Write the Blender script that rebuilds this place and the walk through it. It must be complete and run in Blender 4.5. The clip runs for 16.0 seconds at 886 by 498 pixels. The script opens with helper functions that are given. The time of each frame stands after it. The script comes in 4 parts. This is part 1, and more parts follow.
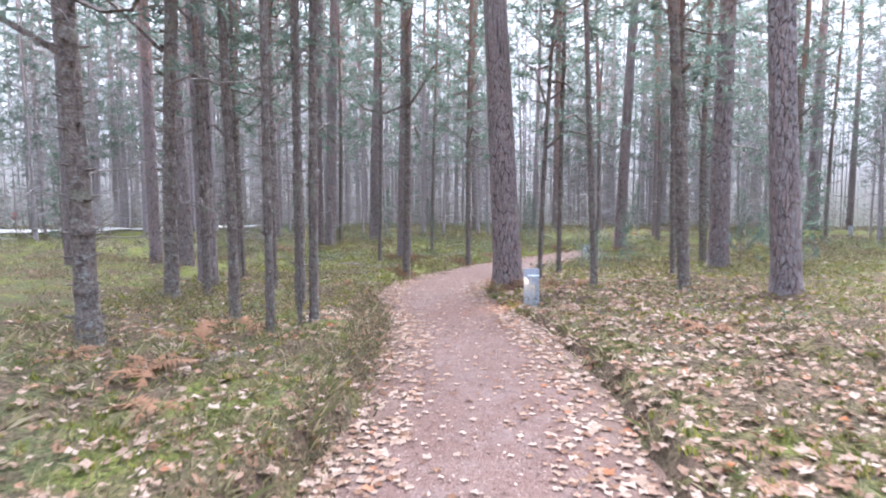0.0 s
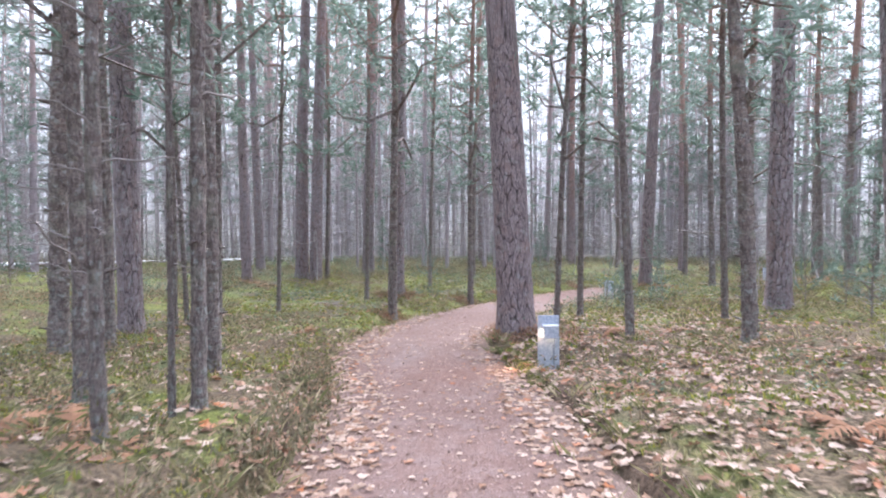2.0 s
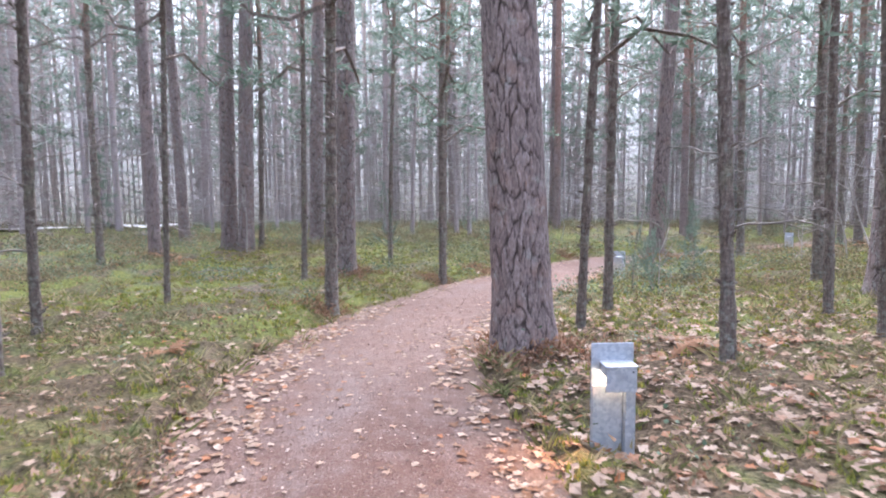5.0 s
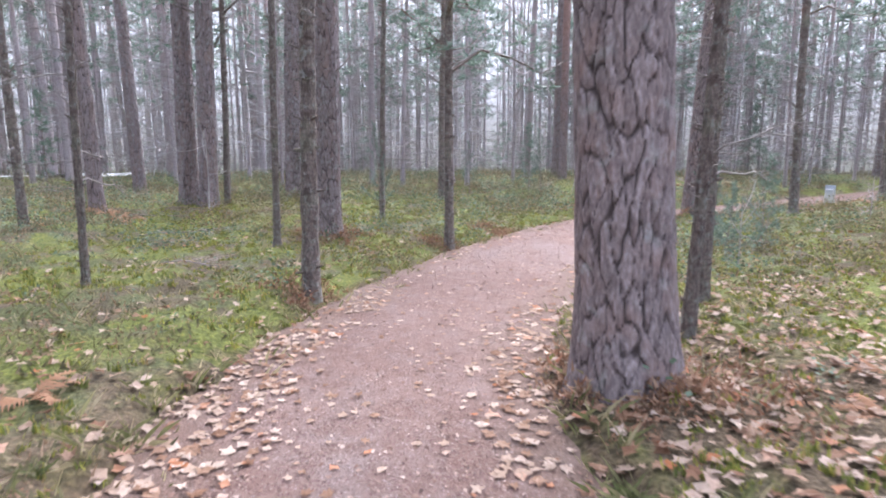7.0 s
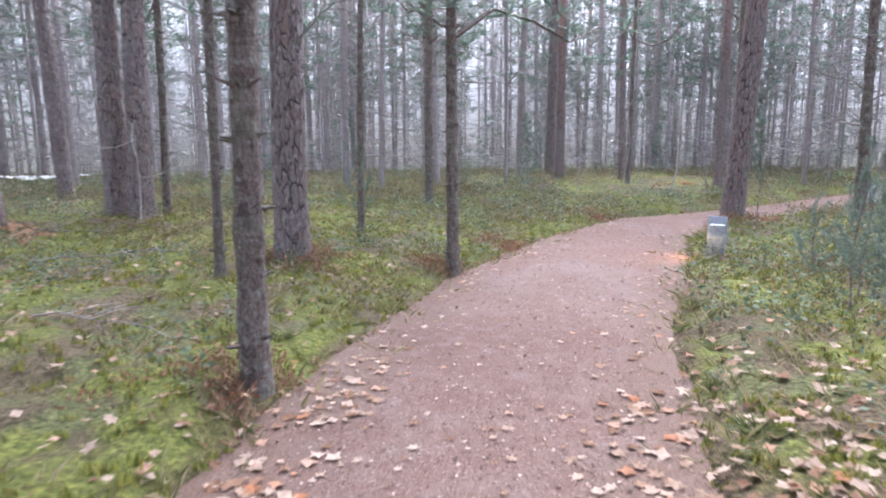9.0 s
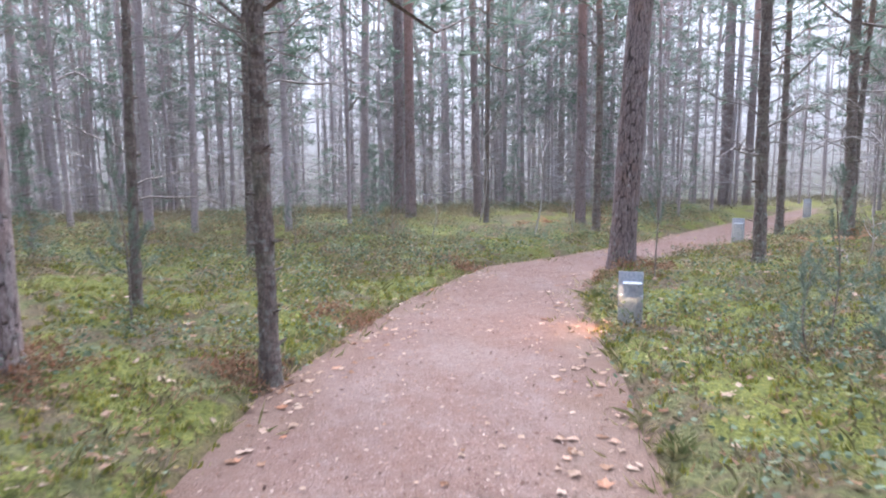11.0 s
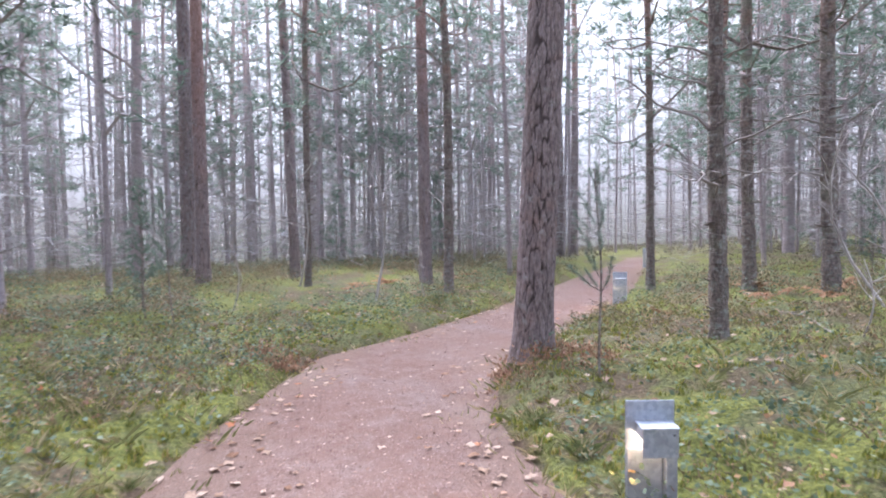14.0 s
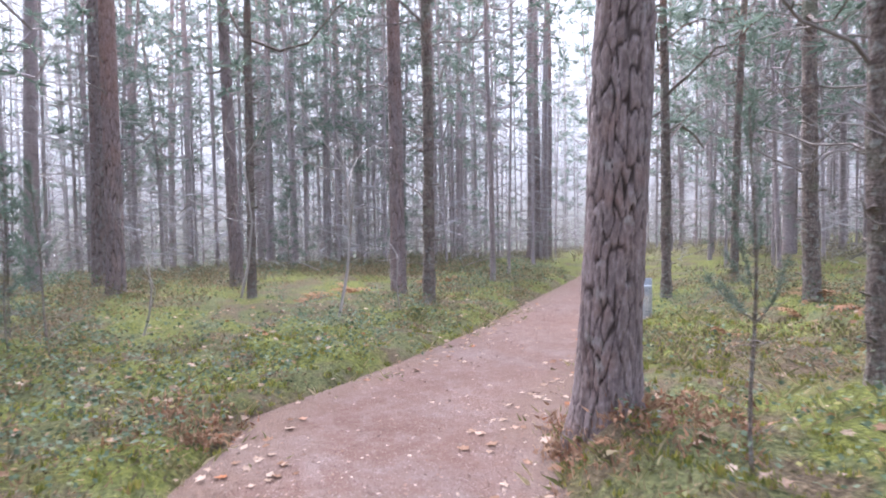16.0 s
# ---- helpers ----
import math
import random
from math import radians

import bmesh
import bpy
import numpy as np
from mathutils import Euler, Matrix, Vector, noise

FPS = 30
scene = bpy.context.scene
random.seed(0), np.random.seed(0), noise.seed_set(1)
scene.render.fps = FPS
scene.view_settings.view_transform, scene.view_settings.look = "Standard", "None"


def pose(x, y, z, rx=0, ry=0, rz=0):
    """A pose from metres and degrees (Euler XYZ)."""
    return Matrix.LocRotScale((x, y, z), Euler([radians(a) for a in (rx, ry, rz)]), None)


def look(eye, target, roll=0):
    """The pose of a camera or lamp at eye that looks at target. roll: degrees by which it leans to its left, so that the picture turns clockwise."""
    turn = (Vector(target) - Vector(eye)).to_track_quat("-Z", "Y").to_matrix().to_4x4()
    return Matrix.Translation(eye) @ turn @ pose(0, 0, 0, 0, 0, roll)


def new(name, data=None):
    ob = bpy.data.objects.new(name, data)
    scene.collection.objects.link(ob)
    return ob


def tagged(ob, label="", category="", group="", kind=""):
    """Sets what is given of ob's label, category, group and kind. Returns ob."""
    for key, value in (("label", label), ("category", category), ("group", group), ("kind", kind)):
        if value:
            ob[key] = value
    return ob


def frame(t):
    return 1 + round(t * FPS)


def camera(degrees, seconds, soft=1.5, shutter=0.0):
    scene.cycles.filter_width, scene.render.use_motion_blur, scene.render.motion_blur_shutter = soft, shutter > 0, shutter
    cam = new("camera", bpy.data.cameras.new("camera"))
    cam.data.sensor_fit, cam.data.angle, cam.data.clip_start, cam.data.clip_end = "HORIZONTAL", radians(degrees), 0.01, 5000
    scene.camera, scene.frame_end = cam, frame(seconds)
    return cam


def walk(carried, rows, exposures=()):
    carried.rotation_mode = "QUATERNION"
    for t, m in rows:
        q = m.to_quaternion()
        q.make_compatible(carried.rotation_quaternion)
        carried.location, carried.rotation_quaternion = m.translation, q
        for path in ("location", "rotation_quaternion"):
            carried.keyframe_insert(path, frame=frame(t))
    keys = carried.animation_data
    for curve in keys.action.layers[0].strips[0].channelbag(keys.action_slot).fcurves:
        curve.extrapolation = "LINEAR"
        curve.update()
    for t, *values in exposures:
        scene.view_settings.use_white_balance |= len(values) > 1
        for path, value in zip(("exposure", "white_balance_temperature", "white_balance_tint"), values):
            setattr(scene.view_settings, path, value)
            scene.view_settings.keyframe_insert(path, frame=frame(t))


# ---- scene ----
cam = camera(67.9, 16.0, 1.95, 0.45)
METRES, EYE, TILT, LEAN, TURN = 22.1, 1.5, 0.0, 0.0, 2.4
ROWS = [
    (0.0, 0.0, 0.0, 0.0, -0.03, -5.37, 0.29),
    (0.5, 0.0027, 0.0344, -0.0032, 0.19, -5.34, 0.29),
    (1.0, 0.0094, 0.0694, -0.0055, 0.42, -5.44, 0.33),
    (1.5, 0.0125, 0.1022, -0.0071, 0.62, -5.44, 0.32),
    (2.0, 0.0149, 0.1336, -0.0096, 0.88, -2.41, 0.29),
    (2.5, 0.0152, 0.1651, -0.011, 1.32, -2.08, 0.18),
    (3.0, 0.0167, 0.1978, -0.0143, 2.27, -2.15, 0.22),
    (3.5, 0.016, 0.2307, -0.0151, 2.25, -2.48, 0.19),
    (4.0, 0.0187, 0.2629, -0.0163, 1.05, -3.08, 0.34),
    (6.5, 0.0029, 0.4108, -0.0221, -4.07, -9.57, 0.09),
    (7.0, 0.0008, 0.4404, -0.0235, -3.57, -10.07, 0.17),
    (7.5, -0.0012, 0.4707, -0.025, -3.3, -10.24, 0.28),
    (8.0, -0.0044, 0.5015, -0.0268, -3.28, -10.34, 0.34),
    (8.5, -0.006, 0.5307, -0.0286, -4.27, -10.29, 0.36),
    (9.0, -0.0077, 0.5622, -0.0295, -6.01, -10.22, 0.48),
    (9.5, -0.0041, 0.5933, -0.0313, -9.39, -10.17, 0.57),
    (10.0, 0.0026, 0.6266, -0.0306, -13.72, -9.92, 0.57),
    (12.5, 0.0453, 0.7796, -0.0377, -26.82, -2.6, 0.64),
    (13.0, 0.0554, 0.8083, -0.0384, -30.47, -2.67, 0.74),
    (13.5, 0.0667, 0.8355, -0.04, -32.87, -2.69, 0.78),
    (14.0, 0.0794, 0.8616, -0.0408, -35.96, -2.74, 0.79),
    (14.5, 0.0911, 0.8879, -0.0412, -37.54, -2.71, 0.77),
    (15.0, 0.1057, 0.9145, -0.0441, -38.42, -2.67, 0.79),
    (15.5, 0.1195, 0.942, -0.0444, -39.02, -2.64, 0.76),
    (16.0, 0.1339, 0.9691, -0.0471, -39.99, -2.59, 0.75),
]
walk(cam, [(t, pose(0, 0, EYE, TILT, LEAN, TURN) @ pose(METRES * x, METRES * y, METRES * z, 90 + pitch, roll, yaw)) for t, x, y, z, yaw, pitch, roll in ROWS], [(0.0, 3.53, 5740.0, 16.0), (6.5, 3.62, 5770.0, 17.0), (8.5, 3.48, 5700.0, 17.0), (13.0, 3.44, 5740.0, 18.5), (16.0, 3.54, 5780.0, 20.0)])

# ---- world, sun, exposure ----
world = bpy.data.worlds.new("overcast_sky")
scene.world = world
world.use_nodes = True
wn, wl = world.node_tree.nodes, world.node_tree.links
sky = wn.new("ShaderNodeTexSky")
sky.sky_type, sky.sun_disc = "NISHITA", False
sky.sun_elevation, sky.sun_rotation = radians(50), radians(14)
sky.air_density, sky.dust_density = 1.0, 2.0
grey = wn.new("ShaderNodeHueSaturation")
grey.inputs["Saturation"].default_value = 0.45
wl.new(sky.outputs[0], grey.inputs["Color"])
wl.new(grey.outputs[0], wn["Background"].inputs["Color"])
wn["Background"].inputs["Strength"].default_value = 0.15
sun = new("sun", bpy.data.lights.new("sun", "SUN"))
sun.data.energy, sun.data.angle, sun.data.color = 0.9, radians(60), (1.0, 0.97, 0.95)
sun.matrix_world = look((4, 14, 18), (0, 0, 0))

# ---- small helpers ----
RNG = np.random.default_rng(7)


def lattice(ix, iy, k):
    v = np.sin(ix * 127.1 + iy * 311.7 + k * 74.7) * 43758.5453
    return v - np.floor(v)


def vnoise(x, y, k=0):
    """Smooth value noise, 0 to 1."""
    ix, iy = np.floor(x), np.floor(y)
    fx, fy = x - ix, y - iy
    fx, fy = fx * fx * (3 - 2 * fx), fy * fy * (3 - 2 * fy)
    a, b = lattice(ix, iy, k), lattice(ix + 1, iy, k)
    c, d = lattice(ix, iy + 1, k), lattice(ix + 1, iy + 1, k)
    return (a * (1 - fx) + b * fx) * (1 - fy) + (c * (1 - fx) + d * fx) * fy


def smooth(a, b, v):
    s = np.clip((v - a) / (b - a), 0, 1)
    return s * s * (3 - 2 * s)


def mesh_of(name, verts, faces, material, shade=True):
    me = bpy.data.meshes.new(name)
    me.from_pydata(np.asarray(verts, float).reshape(-1, 3).tolist(), [], faces.tolist() if hasattr(faces, "tolist") else faces)
    if shade:
        me.polygons.foreach_set("use_smooth", [True] * len(me.polygons))
    for m in material if isinstance(material, (list, tuple)) else [material]:
        me.materials.append(m)
    me.update()
    return me


def part(name, me, parent, label=""):
    ob = new(name, me)
    ob.parent = parent
    return tagged(ob, label) if label else ob


def scatter(verts, faces, places, turns, sizes, tilt):
    """Many copies of one small shape, joined: places (n,3), turns about z, sizes (n,) or (n,3), tilt (n,2)."""
    n, k = len(places), len(verts)
    v = np.repeat(np.asarray(verts, float)[None], n, 0) * np.asarray(sizes, float).reshape(n, 1, -1)
    ca, sa = np.cos(tilt[:, :1]), np.sin(tilt[:, :1])
    v = np.stack([v[..., 0], v[..., 1] * ca - v[..., 2] * sa, v[..., 1] * sa + v[..., 2] * ca], -1)
    ca, sa = np.cos(tilt[:, 1:]), np.sin(tilt[:, 1:])
    v = np.stack([v[..., 0] * ca + v[..., 2] * sa, v[..., 1], -v[..., 0] * sa + v[..., 2] * ca], -1)
    ca, sa = np.cos(turns)[:, None], np.sin(turns)[:, None]
    v = np.stack([v[..., 0] * ca - v[..., 1] * sa, v[..., 0] * sa + v[..., 1] * ca, v[..., 2]], -1)
    v += np.asarray(places)[:, None, :]
    f = np.asarray(faces)[None] + (np.arange(n) * k)[:, None, None]
    return v.reshape(-1, 3), f.reshape(-1, f.shape[-1])


# ---- materials ----
class Mat:
    """Short hand for node materials."""

    def __init__(self, name, rough=0.9, spec=0.2):
        self.m = bpy.data.materials.new(name)
        self.m.use_nodes = True
        self.n, self.l = self.m.node_tree.nodes, self.m.node_tree.links
        self.b = self.n["Principled BSDF"]
        self.b.inputs["Roughness"].default_value = rough
        self.b.inputs["Specular IOR Level"].default_value = spec
        self.co = self.n.new("ShaderNodeTexCoord").outputs["Object"]

    def mapped(self, sx, sy, sz, source=None):
        node = self.n.new("ShaderNodeMapping")
        node.inputs["Scale"].default_value = (sx, sy, sz)
        self.l.new(source or self.co, node.inputs["Vector"])
        return node.outputs[0]

    def noise(self, scale, detail=4.0, vec=None, rough=0.55):
        node = self.n.new("ShaderNodeTexNoise")
        node.inputs["Scale"].default_value, node.inputs["Detail"].default_value = scale, detail
        node.inputs["Roughness"].default_value = rough
        self.l.new(vec or self.co, node.inputs["Vector"])
        return node.outputs["Fac"]

    def voronoi(self, scale, vec=None, feature="F1", out="Distance"):
        node = self.n.new("ShaderNodeTexVoronoi")
        node.feature = feature
        node.inputs["Scale"].default_value = scale
        self.l.new(vec or self.co, node.inputs["Vector"])
        return node.outputs[out]

    def ramp(self, fac, *stops):
        node = self.n.new("ShaderNodeValToRGB")
        el = node.color_ramp.elements
        while len(el) < len(stops):
            el.new(0.5)
        for e, (p, c) in zip(el, stops):
            e.position, e.color = p, (*c, 1) if len(c) == 3 else c
        self.l.new(fac, node.inputs["Fac"])
        return node.outputs["Color"]

    def mix(self, fac, a, b, blend="MIX"):
        node = self.n.new("ShaderNodeMix")
        node.data_type, node.blend_type = "RGBA", blend
        for key, v in (("Factor", fac), ("A", a), ("B", b)):
            sock = [s for s in node.inputs if s.name == key and s.enabled][0]
            if isinstance(v, (int, float)):
                sock.default_value = v
            elif isinstance(v, tuple):
                sock.default_value = (*v, 1)
            else:
                self.l.new(v, sock)
        return [s for s in node.outputs if s.enabled][0]

    def span(self, value, a, b, lo=0.0, hi=1.0):
        node = self.n.new("ShaderNodeMapRange")
        for key, v in (("From Min", a), ("From Max", b), ("To Min", lo), ("To Max", hi)):
            node.inputs[key].default_value = v
        self.l.new(value, node.inputs["Value"])
        return node.outputs[0]

    def axis(self, which, vec=None):
        node = self.n.new("ShaderNodeSeparateXYZ")
        self.l.new(vec or self.co, node.inputs[0])
        return node.outputs[which]

    def islands(self):
        return self.n.new("ShaderNodeNewGeometry").outputs["Random Per Island"]

    def objects(self):
        return self.n.new("ShaderNodeObjectInfo").outputs["Random"]

    def attr(self, name):
        node = self.n.new("ShaderNodeAttribute")
        node.attribute_name = name
        return node.outputs["Fac"]

    def math(self, op, a, b=0.0):
        node = self.n.new("ShaderNodeMath")
        node.operation = op
        for sock, v in zip(node.inputs, (a, b)):
            if isinstance(v, (int, float)):
                sock.default_value = v
            else:
                self.l.new(v, sock)
        return node.outputs[0]

    def bump(self, height, strength=0.5, distance=0.02):
        node = self.n.new("ShaderNodeBump")
        node.inputs["Strength"].default_value, node.inputs["Distance"].default_value = strength, distance
        self.l.new(height, node.inputs["Height"])
        self.l.new(node.outputs[0], self.b.inputs["Normal"])
        return self

    def colour(self, c):
        if isinstance(c, tuple):
            self.b.inputs["Base Color"].default_value = (*c, 1)
        else:
            self.l.new(c, self.b.inputs["Base Color"])
        return self

    def through_light(self, amount):
        self.b.inputs["Subsurface Weight"].default_value = amount
        self.b.inputs["Subsurface Radius"].default_value = (0.01, 0.01, 0.005)
        return self


def path_material():
    k = Mat("reddish_gravel", 0.95, 0.15)
    big, mid, fine = k.noise(0.5, 4), k.noise(5.0, 5), k.noise(70.0, 4)
    c = k.ramp(big, (0.3, (0.09, 0.052, 0.038)), (0.7, (0.142, 0.095, 0.075)))
    c = k.mix(k.span(mid, 0.45, 0.7, 0, 0.7), c, (0.152, 0.115, 0.098))
    c = k.mix(k.span(k.noise(1.7, 6, None, 0.7), 0.52, 0.64, 0, 0.55), c, (0.10, 0.058, 0.042))
    c = k.mix(k.span(fine, 0.35, 0.7), c, k.mix(0.5, c, (0.13, 0.075, 0.06)))
    c = k.mix(k.span(k.noise(0.9, 5, k.mapped(1, 0.35, 1), 0.65), 0.52, 0.66, 0, 0.35), c, k.ramp(fine, (0.3, (0.125, 0.10, 0.09)), (0.7, (0.20, 0.17, 0.155))))
    c = k.mix(k.span(k.noise(16.0, 5, k.mapped(1, 0.6, 1), 0.7), 0.54, 0.66, 0, 0.5), c, (0.07, 0.04, 0.03))
    grit = k.voronoi(95.0, out="Color")
    c = k.mix(k.span(k.axis(0, grit), 0.9, 0.98, 0, 0.4), c, (0.30, 0.24, 0.21))
    c = k.mix(k.span(k.axis(1, grit), 0.88, 0.95, 0, 0.7), c, (0.08, 0.045, 0.04))
    c = k.mix(k.span(k.attr("rim"), 0.1, 1.0, 0, 0.5), c, k.ramp(fine, (0.3, (0.06, 0.04, 0.028)), (0.7, (0.17, 0.115, 0.08))))
    k.colour(c)
    return k.bump(k.math("ADD", fine, k.math("MULTIPLY", k.voronoi(60.0), 0.6)), 0.9, 0.014).m


def soil_material():
    k = Mat("mossy_forest_floor", 1.0, 0.1)
    a, b, f = k.noise(0.45, 4), k.noise(2.2, 5), k.noise(28.0, 5)
    moss = k.ramp(f, (0.3, (0.036, 0.042, 0.012)), (0.5, (0.09, 0.098, 0.026)), (0.75, (0.19, 0.185, 0.045)))
    green = k.ramp(f, (0.3, (0.03, 0.033, 0.014)), (0.5, (0.078, 0.082, 0.034)), (0.75, (0.15, 0.145, 0.062)))
    litter = k.ramp(f, (0.3, (0.035, 0.026, 0.016)), (0.5, (0.085, 0.062, 0.038)), (0.75, (0.17, 0.122, 0.078)))
    heath = k.ramp(f, (0.3, (0.04, 0.032, 0.02)), (0.6, (0.105, 0.082, 0.048)), (0.8, (0.19, 0.145, 0.09)))
    g = k.noise(0.8, 5, k.mapped(1, 1, 0.2))
    c = k.mix(k.span(b, 0.46, 0.55), green, heath)
    c = k.mix(k.span(g, 0.485, 0.53), c, moss)
    share = k.math("ADD", k.attr("litter"), k.span(a, 0.3, 0.7, -0.3, 0.3))
    c = k.mix(k.span(k.math("ADD", share, k.span(b, 0.3, 0.7, -0.35, 0.35)), 0.3, 0.75), c, litter)
    c = k.mix(k.span(k.attr("bank"), 0.2, 0.9), c, k.ramp(f, (0.3, (0.03, 0.02, 0.014)), (0.7, (0.10, 0.065, 0.045))))
    k.colour(c)
    return k.bump(k.math("ADD", f, k.math("MULTIPLY", b, 0.8)), 0.9, 0.05).m


def bark_material(name, red_from=None, lichen=0.0, plates=16.0, dark=1.0):
    k = Mat(name, 0.95, 0.12)
    vec = k.mapped(1, 1, 0.22)
    warped = k.mix(0.05, vec, k.noise(9.0, 3, vec), "ADD")
    edge = k.voronoi(plates, warped, "DISTANCE_TO_EDGE")
    fine = k.noise(55.0, 6, k.mapped(1, 1, 0.3))
    tone = k.voronoi(plates, warped, "F1", "Color")
    a, b, d = (tuple(q * dark for q in v) for v in ((0.14, 0.112, 0.105), (0.265, 0.217, 0.208), (0.41, 0.355, 0.34)))
    c = k.ramp(fine, (0.25, a), (0.55, b), (0.85, d))
    c = k.mix(k.span(k.axis(0, tone), 0.4, 1.0, 0, 0.4), c, (0.30 * dark, 0.20 * dark, 0.165 * dark))
    groove = k.math("ADD", k.span(edge, 0.0, 0.07), k.span(k.noise(7.0, 4), 0.35, 0.65, -0.2, 0.5))
    c = k.mix(k.span(groove, 0.0, 1.0, 0.1, 1.0), (0.045, 0.033, 0.03), c)
    if red_from is not None:
        up = k.math("ADD", k.axis(2), k.span(k.objects(), 0, 1, -2.5, 1.5))
        up = k.math("ADD", up, k.span(k.noise(1.5, 4), 0.3, 0.7, -1.2, 1.2))
        flakes = k.ramp(fine, (0.3, (0.26, 0.11, 0.07)), (0.6, (0.46, 0.22, 0.14)), (0.85, (0.55, 0.33, 0.24)))
        c = k.mix(k.span(up, red_from, red_from + 3.0, 0, 0.36), c, flakes)
    if lichen:
        spots = k.span(k.noise(11.0, 6), 0.54, 0.64, 0, lichen)
        c = k.mix(spots, c, (0.40, 0.44, 0.39))
    k.colour(c)
    return k.bump(k.math("ADD", groove, k.math("MULTIPLY", fine, 0.7)), 1.0, 0.03).m


def pole_material():
    k = Mat("lichen_speckled_bark", 0.95, 0.12)
    fine = k.noise(70.0, 6, k.mapped(1, 1, 0.5))
    scale = k.noise(24.0, 4, k.mapped(1, 1, 0.35))
    rings = k.noise(7.0, 4, k.mapped(0.35, 0.35, 2.0))
    c = k.ramp(fine, (0.25, (0.078, 0.062, 0.052)), (0.55, (0.176, 0.142, 0.121)), (0.85, (0.30, 0.256, 0.222)))
    c = k.mix(k.span(scale, 0.5, 0.62, 0, 0.65), c, (0.055, 0.042, 0.038))
    c = k.mix(k.span(rings, 0.52, 0.68, 0, 0.6), c, (0.07, 0.05, 0.044))
    c = k.mix(k.span(k.noise(16.0, 6), 0.56, 0.64, 0, 0.42), c, (0.31, 0.335, 0.30))
    c = k.mix(k.span(k.noise(2.2, 5), 0.53, 0.7, 0, 0.4), c, (0.21, 0.24, 0.16))
    foot = k.math("ADD", k.axis(2), k.span(k.noise(13.0, 6), 0.35, 0.65, -1.3, 1.3))
    c = k.mix(k.span(foot, -0.6, 0.4, 0.3, 0.0), c, (0.25, 0.275, 0.24))
    c = k.mix(k.span(k.math("ADD", k.axis(2), k.span(k.noise(3.0, 4), 0.3, 0.7, -2.0, 2.0)), 4.0, 7.5, 0, 0.45), c, k.ramp(fine, (0.3, (0.22, 0.10, 0.065)), (0.7, (0.42, 0.21, 0.14))))
    k.colour(c)
    return k.bump(k.math("ADD", k.math("ADD", fine, scale), k.math("MULTIPLY", rings, 1.6)), 1.0, 0.025).m


def hazed_bark_material():
    """Bark of the crowded pines further in: haze put into its pale grey, pinkish above."""
    k = Mat("haze_paled_bark", 0.95, 0.1)
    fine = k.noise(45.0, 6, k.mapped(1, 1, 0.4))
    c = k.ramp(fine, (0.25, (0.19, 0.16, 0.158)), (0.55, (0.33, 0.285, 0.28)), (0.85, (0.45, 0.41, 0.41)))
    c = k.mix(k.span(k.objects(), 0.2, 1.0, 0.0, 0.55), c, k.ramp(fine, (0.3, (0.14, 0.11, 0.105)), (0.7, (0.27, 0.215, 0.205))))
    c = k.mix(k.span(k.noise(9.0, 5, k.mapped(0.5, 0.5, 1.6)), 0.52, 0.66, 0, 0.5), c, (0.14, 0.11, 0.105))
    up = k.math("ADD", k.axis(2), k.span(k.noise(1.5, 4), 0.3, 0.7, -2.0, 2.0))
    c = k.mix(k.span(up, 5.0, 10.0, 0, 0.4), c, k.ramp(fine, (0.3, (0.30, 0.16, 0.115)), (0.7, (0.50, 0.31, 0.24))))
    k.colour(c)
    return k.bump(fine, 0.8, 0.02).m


def islands_material(name, stops, rough=0.85, translucent=0.0, grain=40.0):
    k = Mat(name, rough, 0.15)
    c = k.ramp(k.islands(), *stops)
    c = k.mix(k.span(k.noise(grain, 3), 0.3, 0.75, 0, 0.35), c, k.mix(0.6, c, (0.02, 0.015, 0.01)))
    k.colour(c)
    if translucent:
        t = k.n.new("ShaderNodeBsdfTranslucent")
        k.l.new(c, t.inputs["Color"])
        s = k.n.new("ShaderNodeMixShader")
        s.inputs[0].default_value = translucent
        k.l.new(k.b.outputs[0], s.inputs[1])
        k.l.new(t.outputs[0], s.inputs[2])
        k.l.new(s.outputs[0], k.n["Material Output"].inputs["Surface"])
    return k.m


def steel_material():
    k = Mat("galvanised_steel", 0.5, 0.5)
    spangle = k.voronoi(45.0, out="Color")
    c = k.ramp(k.axis(0, spangle), (0.0, (0.30, 0.335, 0.38)), (1.0, (0.43, 0.465, 0.51)))
    c = k.mix(k.span(k.noise(7.0, 5), 0.5, 0.75, 0, 0.5), c, (0.23, 0.25, 0.265))
    k.b.inputs["Metallic"].default_value = 0.55
    k.colour(c)
    return k.bump(k.noise(30.0, 4), 0.08, 0.004).m


M_PATH, M_SOIL = path_material(), soil_material()
M_PINE = bark_material("scots_pine_bark", 6.5, 0.25, 17.0, 0.86)
M_PINE_RED = bark_material("red_upper_pine_bark", 3.4)
M_POLE = pole_material()
M_HAZED = hazed_bark_material()
M_TWIG = islands_material("dead_grey_twigs", [(0.0, (0.12, 0.10, 0.088)), (1.0, (0.27, 0.235, 0.21))])
# Lichen grey, kept pale so that dense inner twigs stand in for haze.
M_SPRAY = islands_material("lichen_grey_twigs", [(0.0, (0.20, 0.175, 0.165)), (0.6, (0.33, 0.31, 0.30)), (1.0, (0.46, 0.45, 0.44))], 0.9, 0.25)
M_BIRCH = islands_material("pale_bare_twigs", [(0.0, (0.20, 0.17, 0.15)), (1.0, (0.42, 0.38, 0.35))])
M_NEEDLE = islands_material("pine_needles", [(0.0, (0.095, 0.13, 0.095)), (0.5, (0.15, 0.195, 0.148)), (1.0, (0.21, 0.255, 0.2))], 0.65, 0.45)
